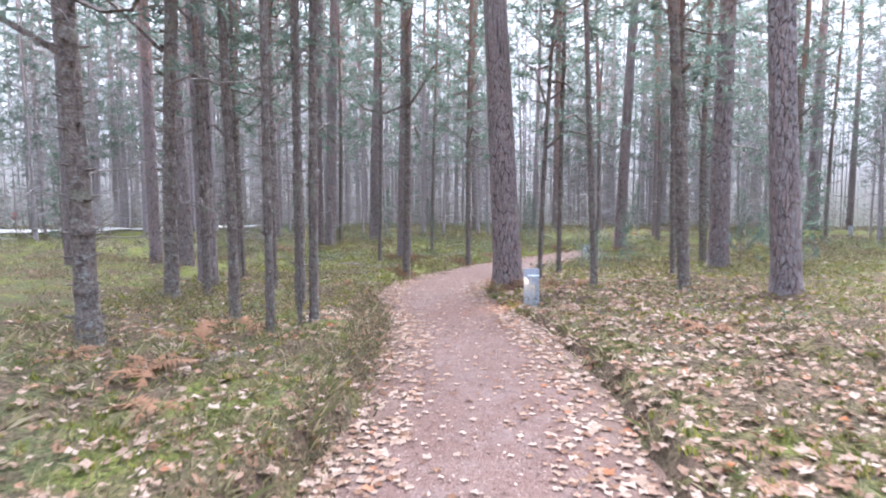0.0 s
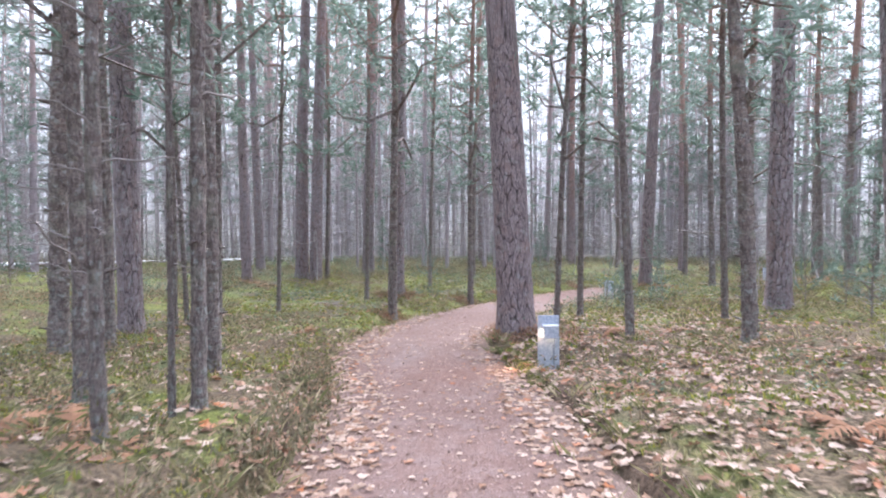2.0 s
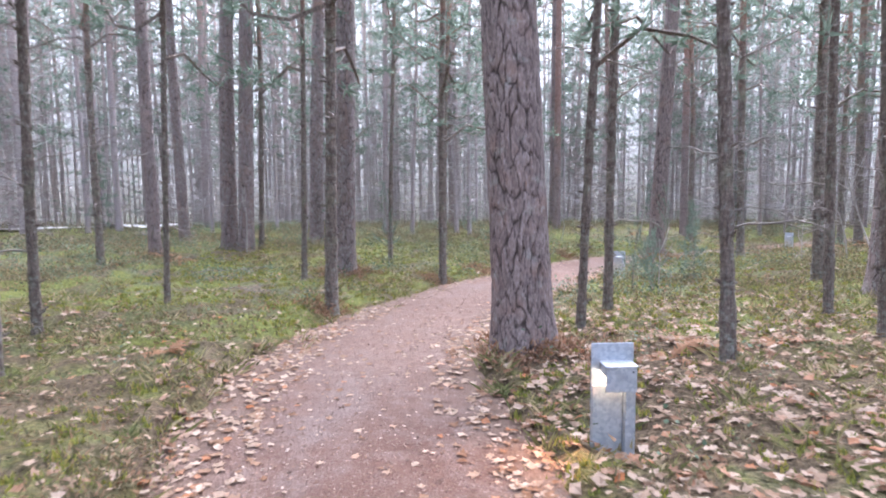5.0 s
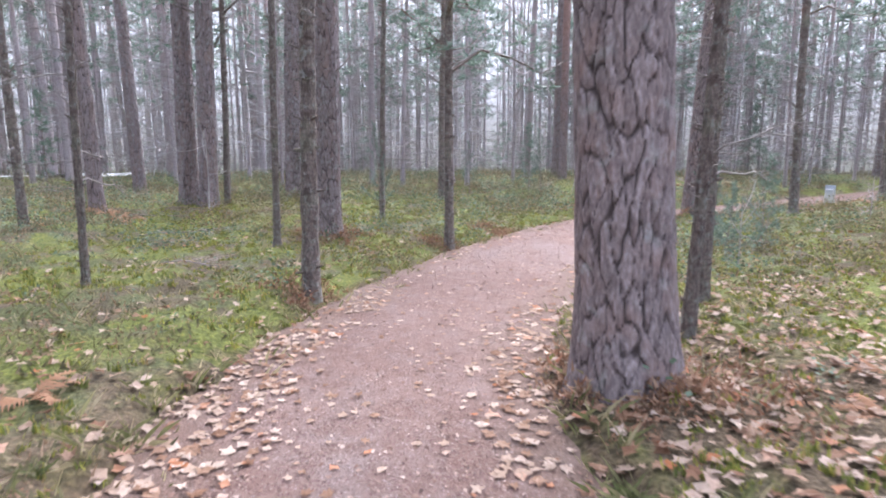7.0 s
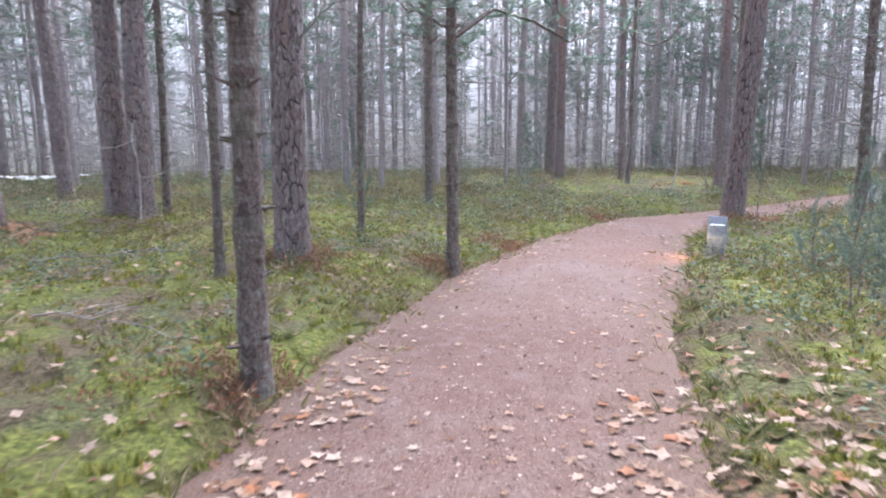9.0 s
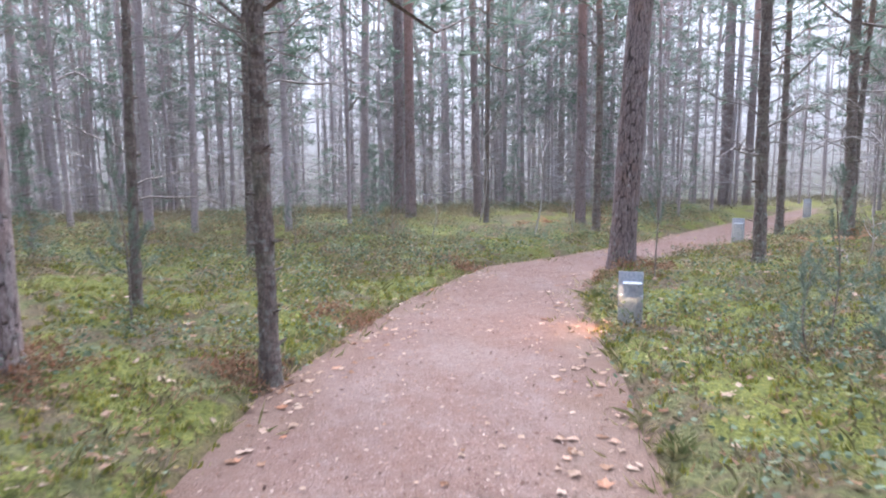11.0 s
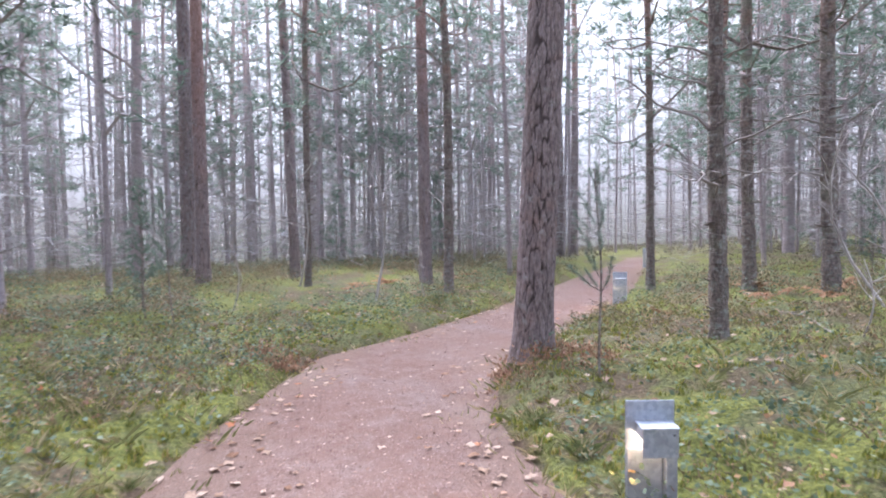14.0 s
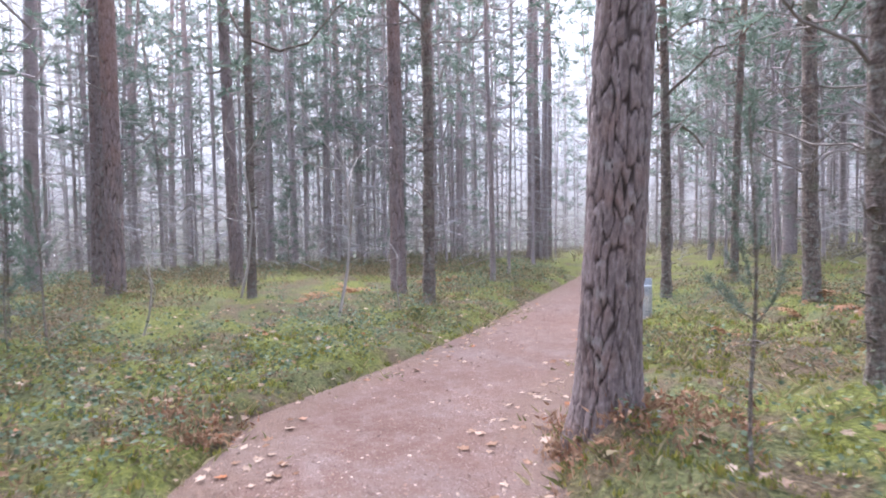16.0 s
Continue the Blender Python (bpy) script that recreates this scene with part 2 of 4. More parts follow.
M_LEAF = islands_material("fallen_leaves", [(0.0, (0.15, 0.075, 0.04)), (0.25, (0.22, 0.13, 0.08)), (0.5, (0.28, 0.195, 0.138)), (0.88, (0.39, 0.295, 0.225)), (1.0, (0.28, 0.10, 0.035))], 0.75, 0.2)
M_CRUMB = islands_material("leaf_crumbs", [(0.0, (0.06, 0.038, 0.03)), (0.4, (0.16, 0.095, 0.068)), (0.8, (0.25, 0.175, 0.135)), (1.0, (0.36, 0.28, 0.225))])
M_GRASS = islands_material("grass_and_moss_blades", [(0.0, (0.09, 0.11, 0.03)), (0.45, (0.17, 0.185, 0.04)), (0.8, (0.30, 0.285, 0.055)), (1.0, (0.30, 0.21, 0.10))], 0.9, 0.3)
M_DRY = islands_material("dry_grass", [(0.0, (0.10, 0.11, 0.04)), (0.5, (0.20, 0.19, 0.08)), (0.8, (0.33, 0.27, 0.15)), (1.0, (0.42, 0.35, 0.22))], 0.9, 0.3)
M_TUFT = islands_material("brown_dry_tufts", [(0.0, (0.14, 0.075, 0.045)), (0.5, (0.25, 0.15, 0.09)), (0.85, (0.34, 0.22, 0.145)), (1.0, (0.33, 0.13, 0.07))], 0.9, 0.2)
M_HEATH = islands_material("heather_sprigs", [(0.0, (0.07, 0.065, 0.035)), (0.4, (0.135, 0.122, 0.065)), (0.75, (0.21, 0.16, 0.098)), (1.0, (0.30, 0.18, 0.115))], 0.9, 0.25)
M_BERRY = islands_material("bilberry_leaves", [(0.0, (0.052, 0.078, 0.045)), (0.5, (0.10, 0.14, 0.085)), (0.85, (0.165, 0.205, 0.145)), (0.93, (0.24, 0.22, 0.07)), (1.0, (0.27, 0.15, 0.08))], 0.65, 0.4)
M_FERN = islands_material("dead_bracken", [(0.0, (0.15, 0.07, 0.04)), (0.6, (0.25, 0.135, 0.075)), (1.0, (0.35, 0.22, 0.135))], 0.9, 0.25)
M_FAR = islands_material("brownish_far_growth", [(0.0, (0.11, 0.105, 0.065)), (0.5, (0.19, 0.175, 0.115)), (1.0, (0.30, 0.25, 0.18))], 0.9, 0.3)
M_STEEL = steel_material()

# ---- the lie of the land ----
LEFT_Y = (-60, 0, 3.4, 5.0, 7.4, 9.5, 11.6, 13.0, 15.0, 17.0, 20.2, 22.2, 24.2, 26.6, 27.5, 28.8, 33.0, 38.6, 43.0, 60, 110)
LEFT_X = (-1.0, -0.95, -0.92, -0.88, -1.0, -1.35, -1.8, -1.85, -1.6, -1.15, -0.05, 1.0, 2.25, 4.2, 6.0, 8.4, 15.2, 23.5, 26.5, 30, 36)
RIGHT_Y = (-60, 0, 3.4, 5.0, 7.5, 9.5, 11.0, 13.0, 14.3, 16.0, 17.7, 20.6, 22.0, 23.3, 24.6, 26.1, 27.5, 29.8, 33.5, 39.3, 43.5, 60, 110)
RIGHT_X = (1.0, 1.0, 1.05, 1.12, 0.98, 0.85, 0.55, 0.3, 0.35, 0.9, 1.5, 2.9, 3.5, 4.1, 5.2, 7.5, 9.9, 13.4, 18.3, 26.0, 28.8, 32.4, 38.4)
FALL_Y = (-60, 0, 7, 11, 14, 16.5, 20.5, 24, 26, 28.5, 33, 38, 45, 60, 80, 400)
FALL_Z = (0.3, 0.0, -0.22, -0.55, -0.62, -0.74, -0.95, -1.04, -1.09, -1.16, -1.17, -1.3, -1.8, -2.8, -4.2, -22.0)


def edges(y):
    return np.interp(y, LEFT_Y, LEFT_X), np.interp(y, RIGHT_Y, RIGHT_X)


def off_path(x, y):
    """Metres from the path's nearer edge, below nought on the path."""
    xl, xr = edges(y)
    sl = (edges(y + 0.4)[0] - edges(y - 0.4)[0]) / 0.8
    sr = (edges(y + 0.4)[1] - edges(y - 0.4)[1]) / 0.8
    return np.maximum((xl - x) / np.hypot(1, sl), (x - xr) / np.hypot(1, sr))


def fall(y):
    return (np.interp(y - 0.8, FALL_Y, FALL_Z) + np.interp(y, FALL_Y, FALL_Z) + np.interp(y + 0.8, FALL_Y, FALL_Z)) / 3


def ground_z(x, y):
    x, y = np.asarray(x, float), np.asarray(y, float)
    e = off_path(x, y) + 0.16 * (vnoise(x * 2.3, y * 2.3, 3) - 0.5) + 0.1 * (vnoise(x * 6, y * 6, 4) - 0.5)
    rough = smooth(0.0, 0.6, e)
    z = fall(y) - 0.06 + 0.15 * smooth(-0.05, np.where(y > 14, 0.45, 0.2), e) + 0.025 * np.clip(e - 0.3, 0, 8) + 0.08 * smooth(19, 25, y) * np.clip(e - 0.2, 0, 2.5)
    z += rough * (0.12 * (vnoise(x * 0.9, y * 0.9, 5) - 0.5) + 0.12 * (vnoise(x * 2.6, y * 2.6, 6) - 0.5) + 0.05 * (vnoise(x * 8, y * 8, 7) - 0.5))
    lip = np.where(x < 0, 0.17 * (1 - smooth(9.6, 10.8, y)), 0.08 * (1 - smooth(5.5, 8.5, y))) * smooth(-2, 0, y)
    z += lip * smooth(0.0, 0.12, e) * np.exp(-np.clip(e, 0, 9) / 0.8)
    for px, py, h, w in ((0.78, 13.45, 0.06, 0.5), (5.3, 24.15, 0.16, 0.6), (4.95, 10.4, 0.10, 0.6), (5.9, 15.9, 0.08, 0.6), (-2.1, 20.9, 0.1, 0.6), (1.1, 11.25, -0.13, 0.7), (3.76, 21.4, -0.13, 0.6), (10.65, 27.65, -0.14, 0.7)):
        z += h * np.exp(-((x - px) ** 2 + (y - py) ** 2) / w ** 2) * rough
    return z


def path_z(x, y):
    x, y = np.asarray(x, float), np.asarray(y, float)
    return fall(y) + 0.02 * (vnoise(x * 1.7, y * 1.7, 11) - 0.5) + 0.010 * (vnoise(x * 9, y * 9, 12) - 0.5) - 0.05 * smooth(-0.02, 0.3, off_path(x, y))


def top_z(x, y):
    return np.where(off_path(x, y) < 0, path_z(x, y), np.maximum(ground_z(x, y), path_z(x, y)))


def spread(lo, hi, step, reach):
    """Coordinates at an even step, with ever longer steps outside."""
    inner = np.arange(lo, hi, step)
    out = step * np.cumsum(1.16 ** np.arange(1, 70))
    out = out[out < reach]
    return np.concatenate([lo - out[::-1], inner, hi + out])


def grid_faces(n, m):
    i = np.arange(n - 1)[:, None] * m + np.arange(m - 1)[None]
    return np.stack([i, i + 1, i + m + 1, i + m], -1).reshape(-1, 4)


def build_ground():
    xs, ys = spread(-7, 12, 0.1, 900), spread(0, 30, 0.1, 900)
    gx, gy = np.meshgrid(xs, ys)
    gz = ground_z(gx, gy)
    me = mesh_of("ground", np.stack([gx, gy, gz], -1), grid_faces(*gx.shape), M_SOIL)
    e = off_path(gx, gy)
    litter = np.where(gx > 1, 0.62, 0.42) * (1 - smooth(12, 19, gy)) + 0.12
    litter = litter + 0.3 * np.exp(-((gx - 0.9) ** 2 + (gy - 13.2) ** 2) / 1.5)
    litter = litter + 0.5 * np.exp(-((gx - 7.6) ** 2 + (gy - 23.9) ** 2) / 1.6)
    bank = smooth(-0.1, 0.05, e) * (1 - smooth(0.1, 0.3, e)) * (0.35 + 0.65 * vnoise(gx * 1.5, gy * 1.5, 9))
    for name, values in (("litter", litter), ("bank", bank)):
        me.attributes.new(name, "FLOAT", "POINT").data.foreach_set("value", values.ravel().astype(np.float32))
    tagged(new("ground", me), "mossy forest floor with leaf litter", "ground", kind="structure")
    rows = np.concatenate([np.arange(-6, 32, 0.09), np.arange(32, 90, 0.8)])
    u = np.linspace(-0.06, 1.06, 46)
    xl, xr = edges(rows)
    px = xl[:, None] + (xr - xl)[:, None] * u
    py = np.repeat(rows[:, None], len(u), 1)
    me = mesh_of("path", np.stack([px, py, path_z(px, py)], -1), grid_faces(*px.shape), M_PATH)
    rim = smooth(-0.55, 0.0, off_path(px, py) + 0.5 * (vnoise(px * 2.2, py * 2.2, 13) - 0.5) + 0.25 * (vnoise(px * 7, py * 7, 14) - 0.5))
    me.attributes.new("rim", "FLOAT", "POINT").data.foreach_set("value", rim.ravel().astype(np.float32))
    tagged(new("path", me), "reddish gravel footpath strewn with fallen leaves", "path", kind="structure")


build_ground()


def build_backdrop():
    """Misty far woods, a plain ring that glows, the mist painted in its colour."""
    n, r = 96, 80.0
    a = np.linspace(0, 2 * np.pi, n, endpoint=False)
    levels = np.array([-8.0, 6.0, 20.0, 34.0])
    v = np.stack([np.repeat(3 + r * np.cos(a)[None], 4, 0), np.repeat(20 + r * np.sin(a)[None], 4, 0), np.repeat(levels[:, None], n, 1)], -1)
    f = [(j * n + i, j * n + (i + 1) % n, (j + 1) * n + (i + 1) % n, (j + 1) * n + i) for j in range(3) for i in range(n)]
    k = Mat("misty_distance", 1.0, 0.0)
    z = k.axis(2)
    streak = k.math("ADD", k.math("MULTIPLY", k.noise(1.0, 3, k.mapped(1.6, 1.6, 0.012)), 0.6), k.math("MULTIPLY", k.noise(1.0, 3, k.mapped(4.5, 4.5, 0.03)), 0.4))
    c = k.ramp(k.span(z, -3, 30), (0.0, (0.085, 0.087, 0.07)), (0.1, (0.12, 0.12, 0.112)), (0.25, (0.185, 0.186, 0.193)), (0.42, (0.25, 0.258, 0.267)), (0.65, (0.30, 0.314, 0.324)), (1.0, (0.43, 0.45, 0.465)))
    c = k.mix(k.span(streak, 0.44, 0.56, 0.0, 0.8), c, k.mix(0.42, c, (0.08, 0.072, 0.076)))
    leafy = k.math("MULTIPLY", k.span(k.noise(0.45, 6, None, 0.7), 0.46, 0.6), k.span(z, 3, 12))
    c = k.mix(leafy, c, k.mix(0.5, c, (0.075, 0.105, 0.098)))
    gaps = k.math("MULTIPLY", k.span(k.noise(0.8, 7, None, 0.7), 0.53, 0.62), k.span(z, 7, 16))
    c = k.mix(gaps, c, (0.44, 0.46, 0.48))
    # Painted glow: the ring's colour brightens towards the sun.
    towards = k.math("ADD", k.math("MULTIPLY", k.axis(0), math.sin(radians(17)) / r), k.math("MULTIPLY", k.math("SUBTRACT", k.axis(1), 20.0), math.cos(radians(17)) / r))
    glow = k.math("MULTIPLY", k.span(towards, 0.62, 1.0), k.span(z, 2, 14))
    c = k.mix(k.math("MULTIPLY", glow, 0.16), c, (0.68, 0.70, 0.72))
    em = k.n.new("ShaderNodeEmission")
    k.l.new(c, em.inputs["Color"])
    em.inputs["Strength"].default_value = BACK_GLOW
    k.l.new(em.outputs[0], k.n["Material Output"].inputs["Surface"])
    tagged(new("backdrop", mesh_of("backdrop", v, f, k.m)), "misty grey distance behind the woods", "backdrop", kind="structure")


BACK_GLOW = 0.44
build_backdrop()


# ---- trees ----
def tube(points, radii, sides):
    """A tapered tube along points; returns verts and quads."""
    p = np.asarray(points, float)
    d = np.gradient(p, axis=0)
    d /= np.linalg.norm(d, axis=1)[:, None] + 1e-9
    ref = np.where(np.abs(d[:, 2:3]) > 0.8, [[1.0, 0, 0]], [[0, 0, 1.0]])
    s = np.cross(d, ref)
    s /= np.linalg.norm(s, axis=1)[:, None]
    q = np.cross(d, s)
    a = np.linspace(0, 2 * np.pi, sides, endpoint=False)
    v = p[:, None] + np.asarray(radii)[:, None, None] * (np.cos(a)[None, :, None] * s[:, None] + np.sin(a)[None, :, None] * q[:, None])
    n = len(p)
    i = np.arange(n - 1)[:, None] * sides
    j = np.arange(sides)
    f = np.stack([i + j, i + (j + 1) % sides, i + sides + (j + 1) % sides, i + sides + j], -1).reshape(-1, 4)
    return v.reshape(-1, 3), f


def joined(pieces):
    vs, fs, k = [], [], 0
    for v, f in pieces:
        vs.append(v)
        fs.append(np.asarray(f) + k)
        k += len(v)
    return np.concatenate(vs), np.concatenate(fs)


def trunk_shape(r, h, rng, sides=14, wob=0.04, flare=0.35, lumps=0.0):
    z = np.concatenate([np.linspace(-0.25, 1.2, 9), np.linspace(1.6, h, 16)])
    if lumps:
        z = np.concatenate([np.arange(-0.25, 5.2, 0.11 if sides > 7 else 0.26), np.linspace(5.5, h, 9)])
    ph = rng.uniform(0, 6.3, 4)
    x = wob * (np.sin(z * 0.35 + ph[0]) - np.sin(ph[0])) * z / 6
    y = wob * (np.sin(z * 0.3 + ph[1]) - np.sin(ph[1])) * z / 6
    rad = r * (1 - 0.72 * np.clip(z / h, 0, 1) ** 1.1) * (1 + flare * np.exp(-np.clip(z + 0.1, 0, 9) / 0.22))
    v, f = tube(np.stack([x, y, z], -1), rad, sides)
    a = np.tile(np.arange(sides) * 2 * np.pi / sides, len(z))
    zz = np.repeat(z, sides)
    k = 1 + 0.05 * np.sin(3 * a + ph[2] + zz * 0.7) + 0.04 * np.sin(5 * a + ph[3] - zz * 1.3) + 0.12 * np.exp(-np.clip(zz + 0.1, 0, 9) / 0.25) * np.sin(5 * a + ph[2])
    if lumps:
        k = k + lumps * (np.repeat(rng.random(len(z)) ** 2, sides) - 0.3) + 0.5 * lumps * (rng.random(len(zz)) - 0.5)
    axis = np.repeat(np.stack([x, y, z], -1), sides, 0)
    return axis + (v - axis) * k[:, None], f


def twig_spray(r, h0, h1, n, length, rng):
    """Fine dead twigs all round a stem: a thin tapering blade each, most of them forked off a longer one."""
    m = n // 4
    z, a = rng.uniform(h0, h1, m), rng.uniform(0, 6.28, m)
    ln = length * rng.uniform(0.25, 1.0, m)
    d = np.stack([np.cos(a), np.sin(a), rng.uniform(-0.45, 0.5, m)], -1)
    root = np.stack([np.cos(a) * r * 0.6, np.sin(a) * r * 0.6, z], -1)
    start, along, wide = [root], [d * ln[:, None]], [np.full(m, 0.011) + 0.005 * ln]
    for q in range(3):
        t = rng.uniform(0.25, 0.9, m)[:, None]
        start.append(root + d * ln[:, None] * t)
        along.append((d * 0.5 + rng.normal(0, 0.55, (m, 3))) * (ln * rng.uniform(0.3, 0.6, m))[:, None])
        wide.append(np.full(m, 0.008))
    p, d, w = np.concatenate(start), np.concatenate(along), np.concatenate(wide)
    side = np.cross(d, rng.normal(size=d.shape))
    side *= (w / (np.linalg.norm(side, axis=1) + 1e-9))[:, None]
    v = np.stack([p - side, p + side, p + d], 1).reshape(-1, 3)
    return v, (np.arange(len(p)) * 3)[:, None] + np.array([[0, 1, 2]])


def knotted(v, f, r, h, rng, step=0.33):
    """Adds rings of broken branch stubs to a young trunk."""
    out, z = [(v, f)], 0.35
    while z < min(h * 0.6, 7.0):
        for a in rng.uniform(0, 6.28, int(rng.integers(2, 5))):
            rr = r * (1 - 0.7 * z / h)
            ln, w = rr * 0.75 + rng.uniform(0.015, 0.06), rng.uniform(0.009, 0.017)
            d = np.array([np.cos(a), np.sin(a), rng.uniform(0.0, 0.5)])
            p = np.array([np.cos(a) * rr * 0.3, np.sin(a) * rr * 0.3, z + rng.normal(0, 0.02)])
            out.append(tube([p, p + d * ln * 0.75, p + d * ln * 1.25], [w * 1.5, w, w * 0.5], 4))
        z += step * rng.uniform(0.75, 1.25)
    return joined(out)


def needle_tuft(n, length, width, rng):
    """Needle blades about a point."""
    d = rng.normal(size=(n, 3))
    d[:, 2] = d[:, 2] * 0.6 + 0.25
    d /= np.linalg.norm(d, axis=1)[:, None]
    s = np.cross(d, rng.normal(size=(n, 3)))
    s *= width / (np.linalg.norm(s, axis=1)[:, None] + 1e-9)
    ln = length * rng.uniform(0.6, 1.1, (n, 1))
    v = np.stack([d * ln * 0.1 - s, d * ln * 0.15 + s, d * ln], 1).reshape(-1, 3)
    return v, (np.arange(n) * 3)[:, None] + np.array([[0, 1, 2]])


def crown_shape(h0, h1, reach, limbs, tufts, rng, blades=12, size=0.30, droop=0.0, width=0.022):
    """Limbs with needle tufts; returns the wood and the green."""
    wood, green = [], []
    for i in range(limbs):
        f = (i + rng.uniform(0, 1)) / limbs
        z, a = h0 + (h1 - h0) * f, i * 2.4 + rng.uniform(-0.5, 0.5)
        ln = reach * (1.05 - 0.75 * f ** 1.5) * rng.uniform(0.55, 1.1)
        s = np.linspace(0, 1, 5)
        rise = rng.uniform(0.0, 0.45) - droop
        ang = a + rng.uniform(-0.4, 0.4) * s
        pts = np.stack([np.cos(ang) * ln * s, np.sin(ang) * ln * s, z + ln * (rise * s + 0.12 * np.sin(s * 6 + a))], -1)
        wood.append(tube(pts, (0.014 + 0.011 * ln) * (1 - 0.8 * s), 3))
        for _ in range(tufts):
            t = rng.uniform(0.35, 1.02)
            b = np.array([np.interp(t, s, pts[:, q]) for q in range(3)])
            b = b + rng.normal(size=3) * np.array([0.34, 0.34, 0.14]) * (0.15 + ln * 0.42)
            v, fc = needle_tuft(blades, size * rng.uniform(0.7, 1.2), width, rng)
            green.append((v + b, fc))
    return joined(wood), joined(green)


def crown_mesh(wood, green, bark):
    (wv, wf), (gv, gf) = wood, green
    me = mesh_of("crown", np.concatenate([wv, gv]), wf.tolist() + (gf + len(wv)).tolist(), [bark, M_NEEDLE], False)
    me.polygons.foreach_set("material_index", [0] * len(wf) + [1] * len(gf))
    return me


class Kind:
    """One sort of tree: its shared meshes."""

    def __init__(self, name, bark, r, h, seed, crown, twigs, wob=0.04, sides=14, flare=0.35, lumps=0.0):
        rng = np.random.default_rng(seed)
        self.name, self.r, self.twig_span = name, r, twigs
        shape = trunk_shape(r, h, rng, sides, wob, flare, lumps)
        self.trunk = mesh_of("trunk", *(knotted(*shape, r, h, rng, 0.33 if sides > 7 else 0.6) if lumps else shape), bark)
        self.crown = crown_mesh(*crown_shape(*crown, rng), bark)
        h0, h1, n, length = twigs
        self.twigs = mesh_of("twig_spray", *twig_spray(r, h0, h1, n * 14, length * 1.5, rng), M_SPRAY, False)


def branch_shape(rng):
    """A dead branch along x, about one metre long, with side twigs."""
    s = np.linspace(0, 1, 7)
    bend, sag = rng.uniform(-0.3, 0.3), rng.uniform(0.05, 0.3)
    pts = np.stack([s, bend * s * s + 0.03 * np.sin(s * 9), 0.2 * s - sag * s * s + 0.02 * np.sin(s * 11)], -1)
    out = [tube(pts, 0.0095 * (1 - 0.8 * s) + 0.0035, 4)]
    for t in rng.uniform(0.2, 0.92, 7):
        b = np.array([np.interp(t, s, pts[:, q]) for q in range(3)])
        d = np.array([0.55, rng.choice([-1, 1]) * rng.uniform(0.4, 0.9), rng.uniform(-0.3, 0.4)]) * (1.1 - t) * 0.5
        out.append(tube([b, b + d * 0.55 + [0, 0, 0.02], b + d], [0.006, 0.005, 0.003], 3))
    return joined(out)


BRANCHES = [mesh_of("dead_branch", *branch_shape(np.random.default_rng(60 + q)), M_TWIG) for q in range(5)]


PINES = [Kind("pine_tree", M_PINE_RED if s == 2 else M_PINE, 0.2, 21, 20 + s, (8.5 + 0.8 * s, 20.5, 3.3, 22, 11), (2.0, 10, 22, 1.1)) for s in range(4)]
POLES = [Kind("slender_pine", M_POLE, 0.08, 13 + s, 40 + s, (2.9 + 0.5 * s, 12.6 + s, 2.0, 26, 7), (1.0, 8, 30, 0.9), 0.09, 9, 0.5, 0.2) for s in range(4)]
# Trees further in, their bark colour paled to give the look of haze.
INNER_PINES = [Kind("pine_tree", M_HAZED, 0.2, 21, 24 + s, (7.5 + 0.8 * s, 20.5, 3.3, 22, 10), (2.0, 10, 26, 1.2), 0.05, 9) for s in range(3)]
INNER_POLES = [Kind("slender_pine", M_HAZED, 0.08, 13 + s, 44 + s, (2.9 + 0.6 * s, 12.6 + s, 2.0, 25, 7), (0.8, 8, 34, 0.9), 0.1, 7, 0.5, 0.14) for s in range(3)]
SPRUCES = [Kind("young_spruce", M_POLE, 0.04, 4.6, 80 + s, (0.5, 4.5, 1.0, 26, 4), (0.3, 1.2, 6, 0.4), 0.05, 7, 0.3) for s in range(2)]


def tree(kind, x, y, r, lean=(0.0, 0.0), turn=None, label="", sink=0.05, tall=1.0, near=0):
    """A tree on the ground at x, y, with its trunk's radius and its lean (metres a metre of height)."""
    base = new(kind.name)
    turn = RNG.uniform(0, 6.28) if turn is None else turn
    up = Vector((lean[0], lean[1], 1)).normalized()
    q = Vector((0, 0, 1)).rotation_difference(up).to_matrix().to_4x4() @ Matrix.Rotation(turn, 4, "Z")
    base.matrix_basis = Matrix.Translation((x, y, float(ground_z(x, y)) - sink)) @ q
    k = r / kind.r
    t = part("trunk", kind.trunk, base)
    t.scale = (k, k, tall)
    if near:
        h0, h1, n, length = kind.twig_span
        for q in range(near):
            low = 2.2 if float(off_path(np.array(x), np.array(y))) < 1.0 else h0
            z = low + (min(h1, 5.5) - low) * (q + RNG.random()) / near
            ln = length * (0.16 + 0.95 * RNG.random() ** 2.2)
            b = part("dead_branch", BRANCHES[q % 5], base)
            b.matrix_basis = pose(0, 0, z, 0, RNG.uniform(-28, 12), RNG.uniform(0, 360)) @ pose(r * 0.6, 0, 0, RNG.uniform(-40, 40)) @ Matrix.Diagonal((ln, max(ln, 0.45), max(ln, 0.45), 1))
    else:
        w = tagged(part("twig_spray", kind.twigs, base, "dry grey dead twigs"), kind="stuff")
        w.scale = (max(k, 0.7), max(k, 0.7), tall)
    c = part("crown", kind.crown, base)
    c.scale = (0.6 + 0.4 * k, 0.6 + 0.4 * k, tall)
    big = kind in PINES or kind in INNER_PINES
    return tagged(base, label or ("tall Scots pine with plated grey-brown bark" if big else "slender young pine with lichen-speckled bark and dead twigs"), "tree", "forest pines" if big else "young pines")


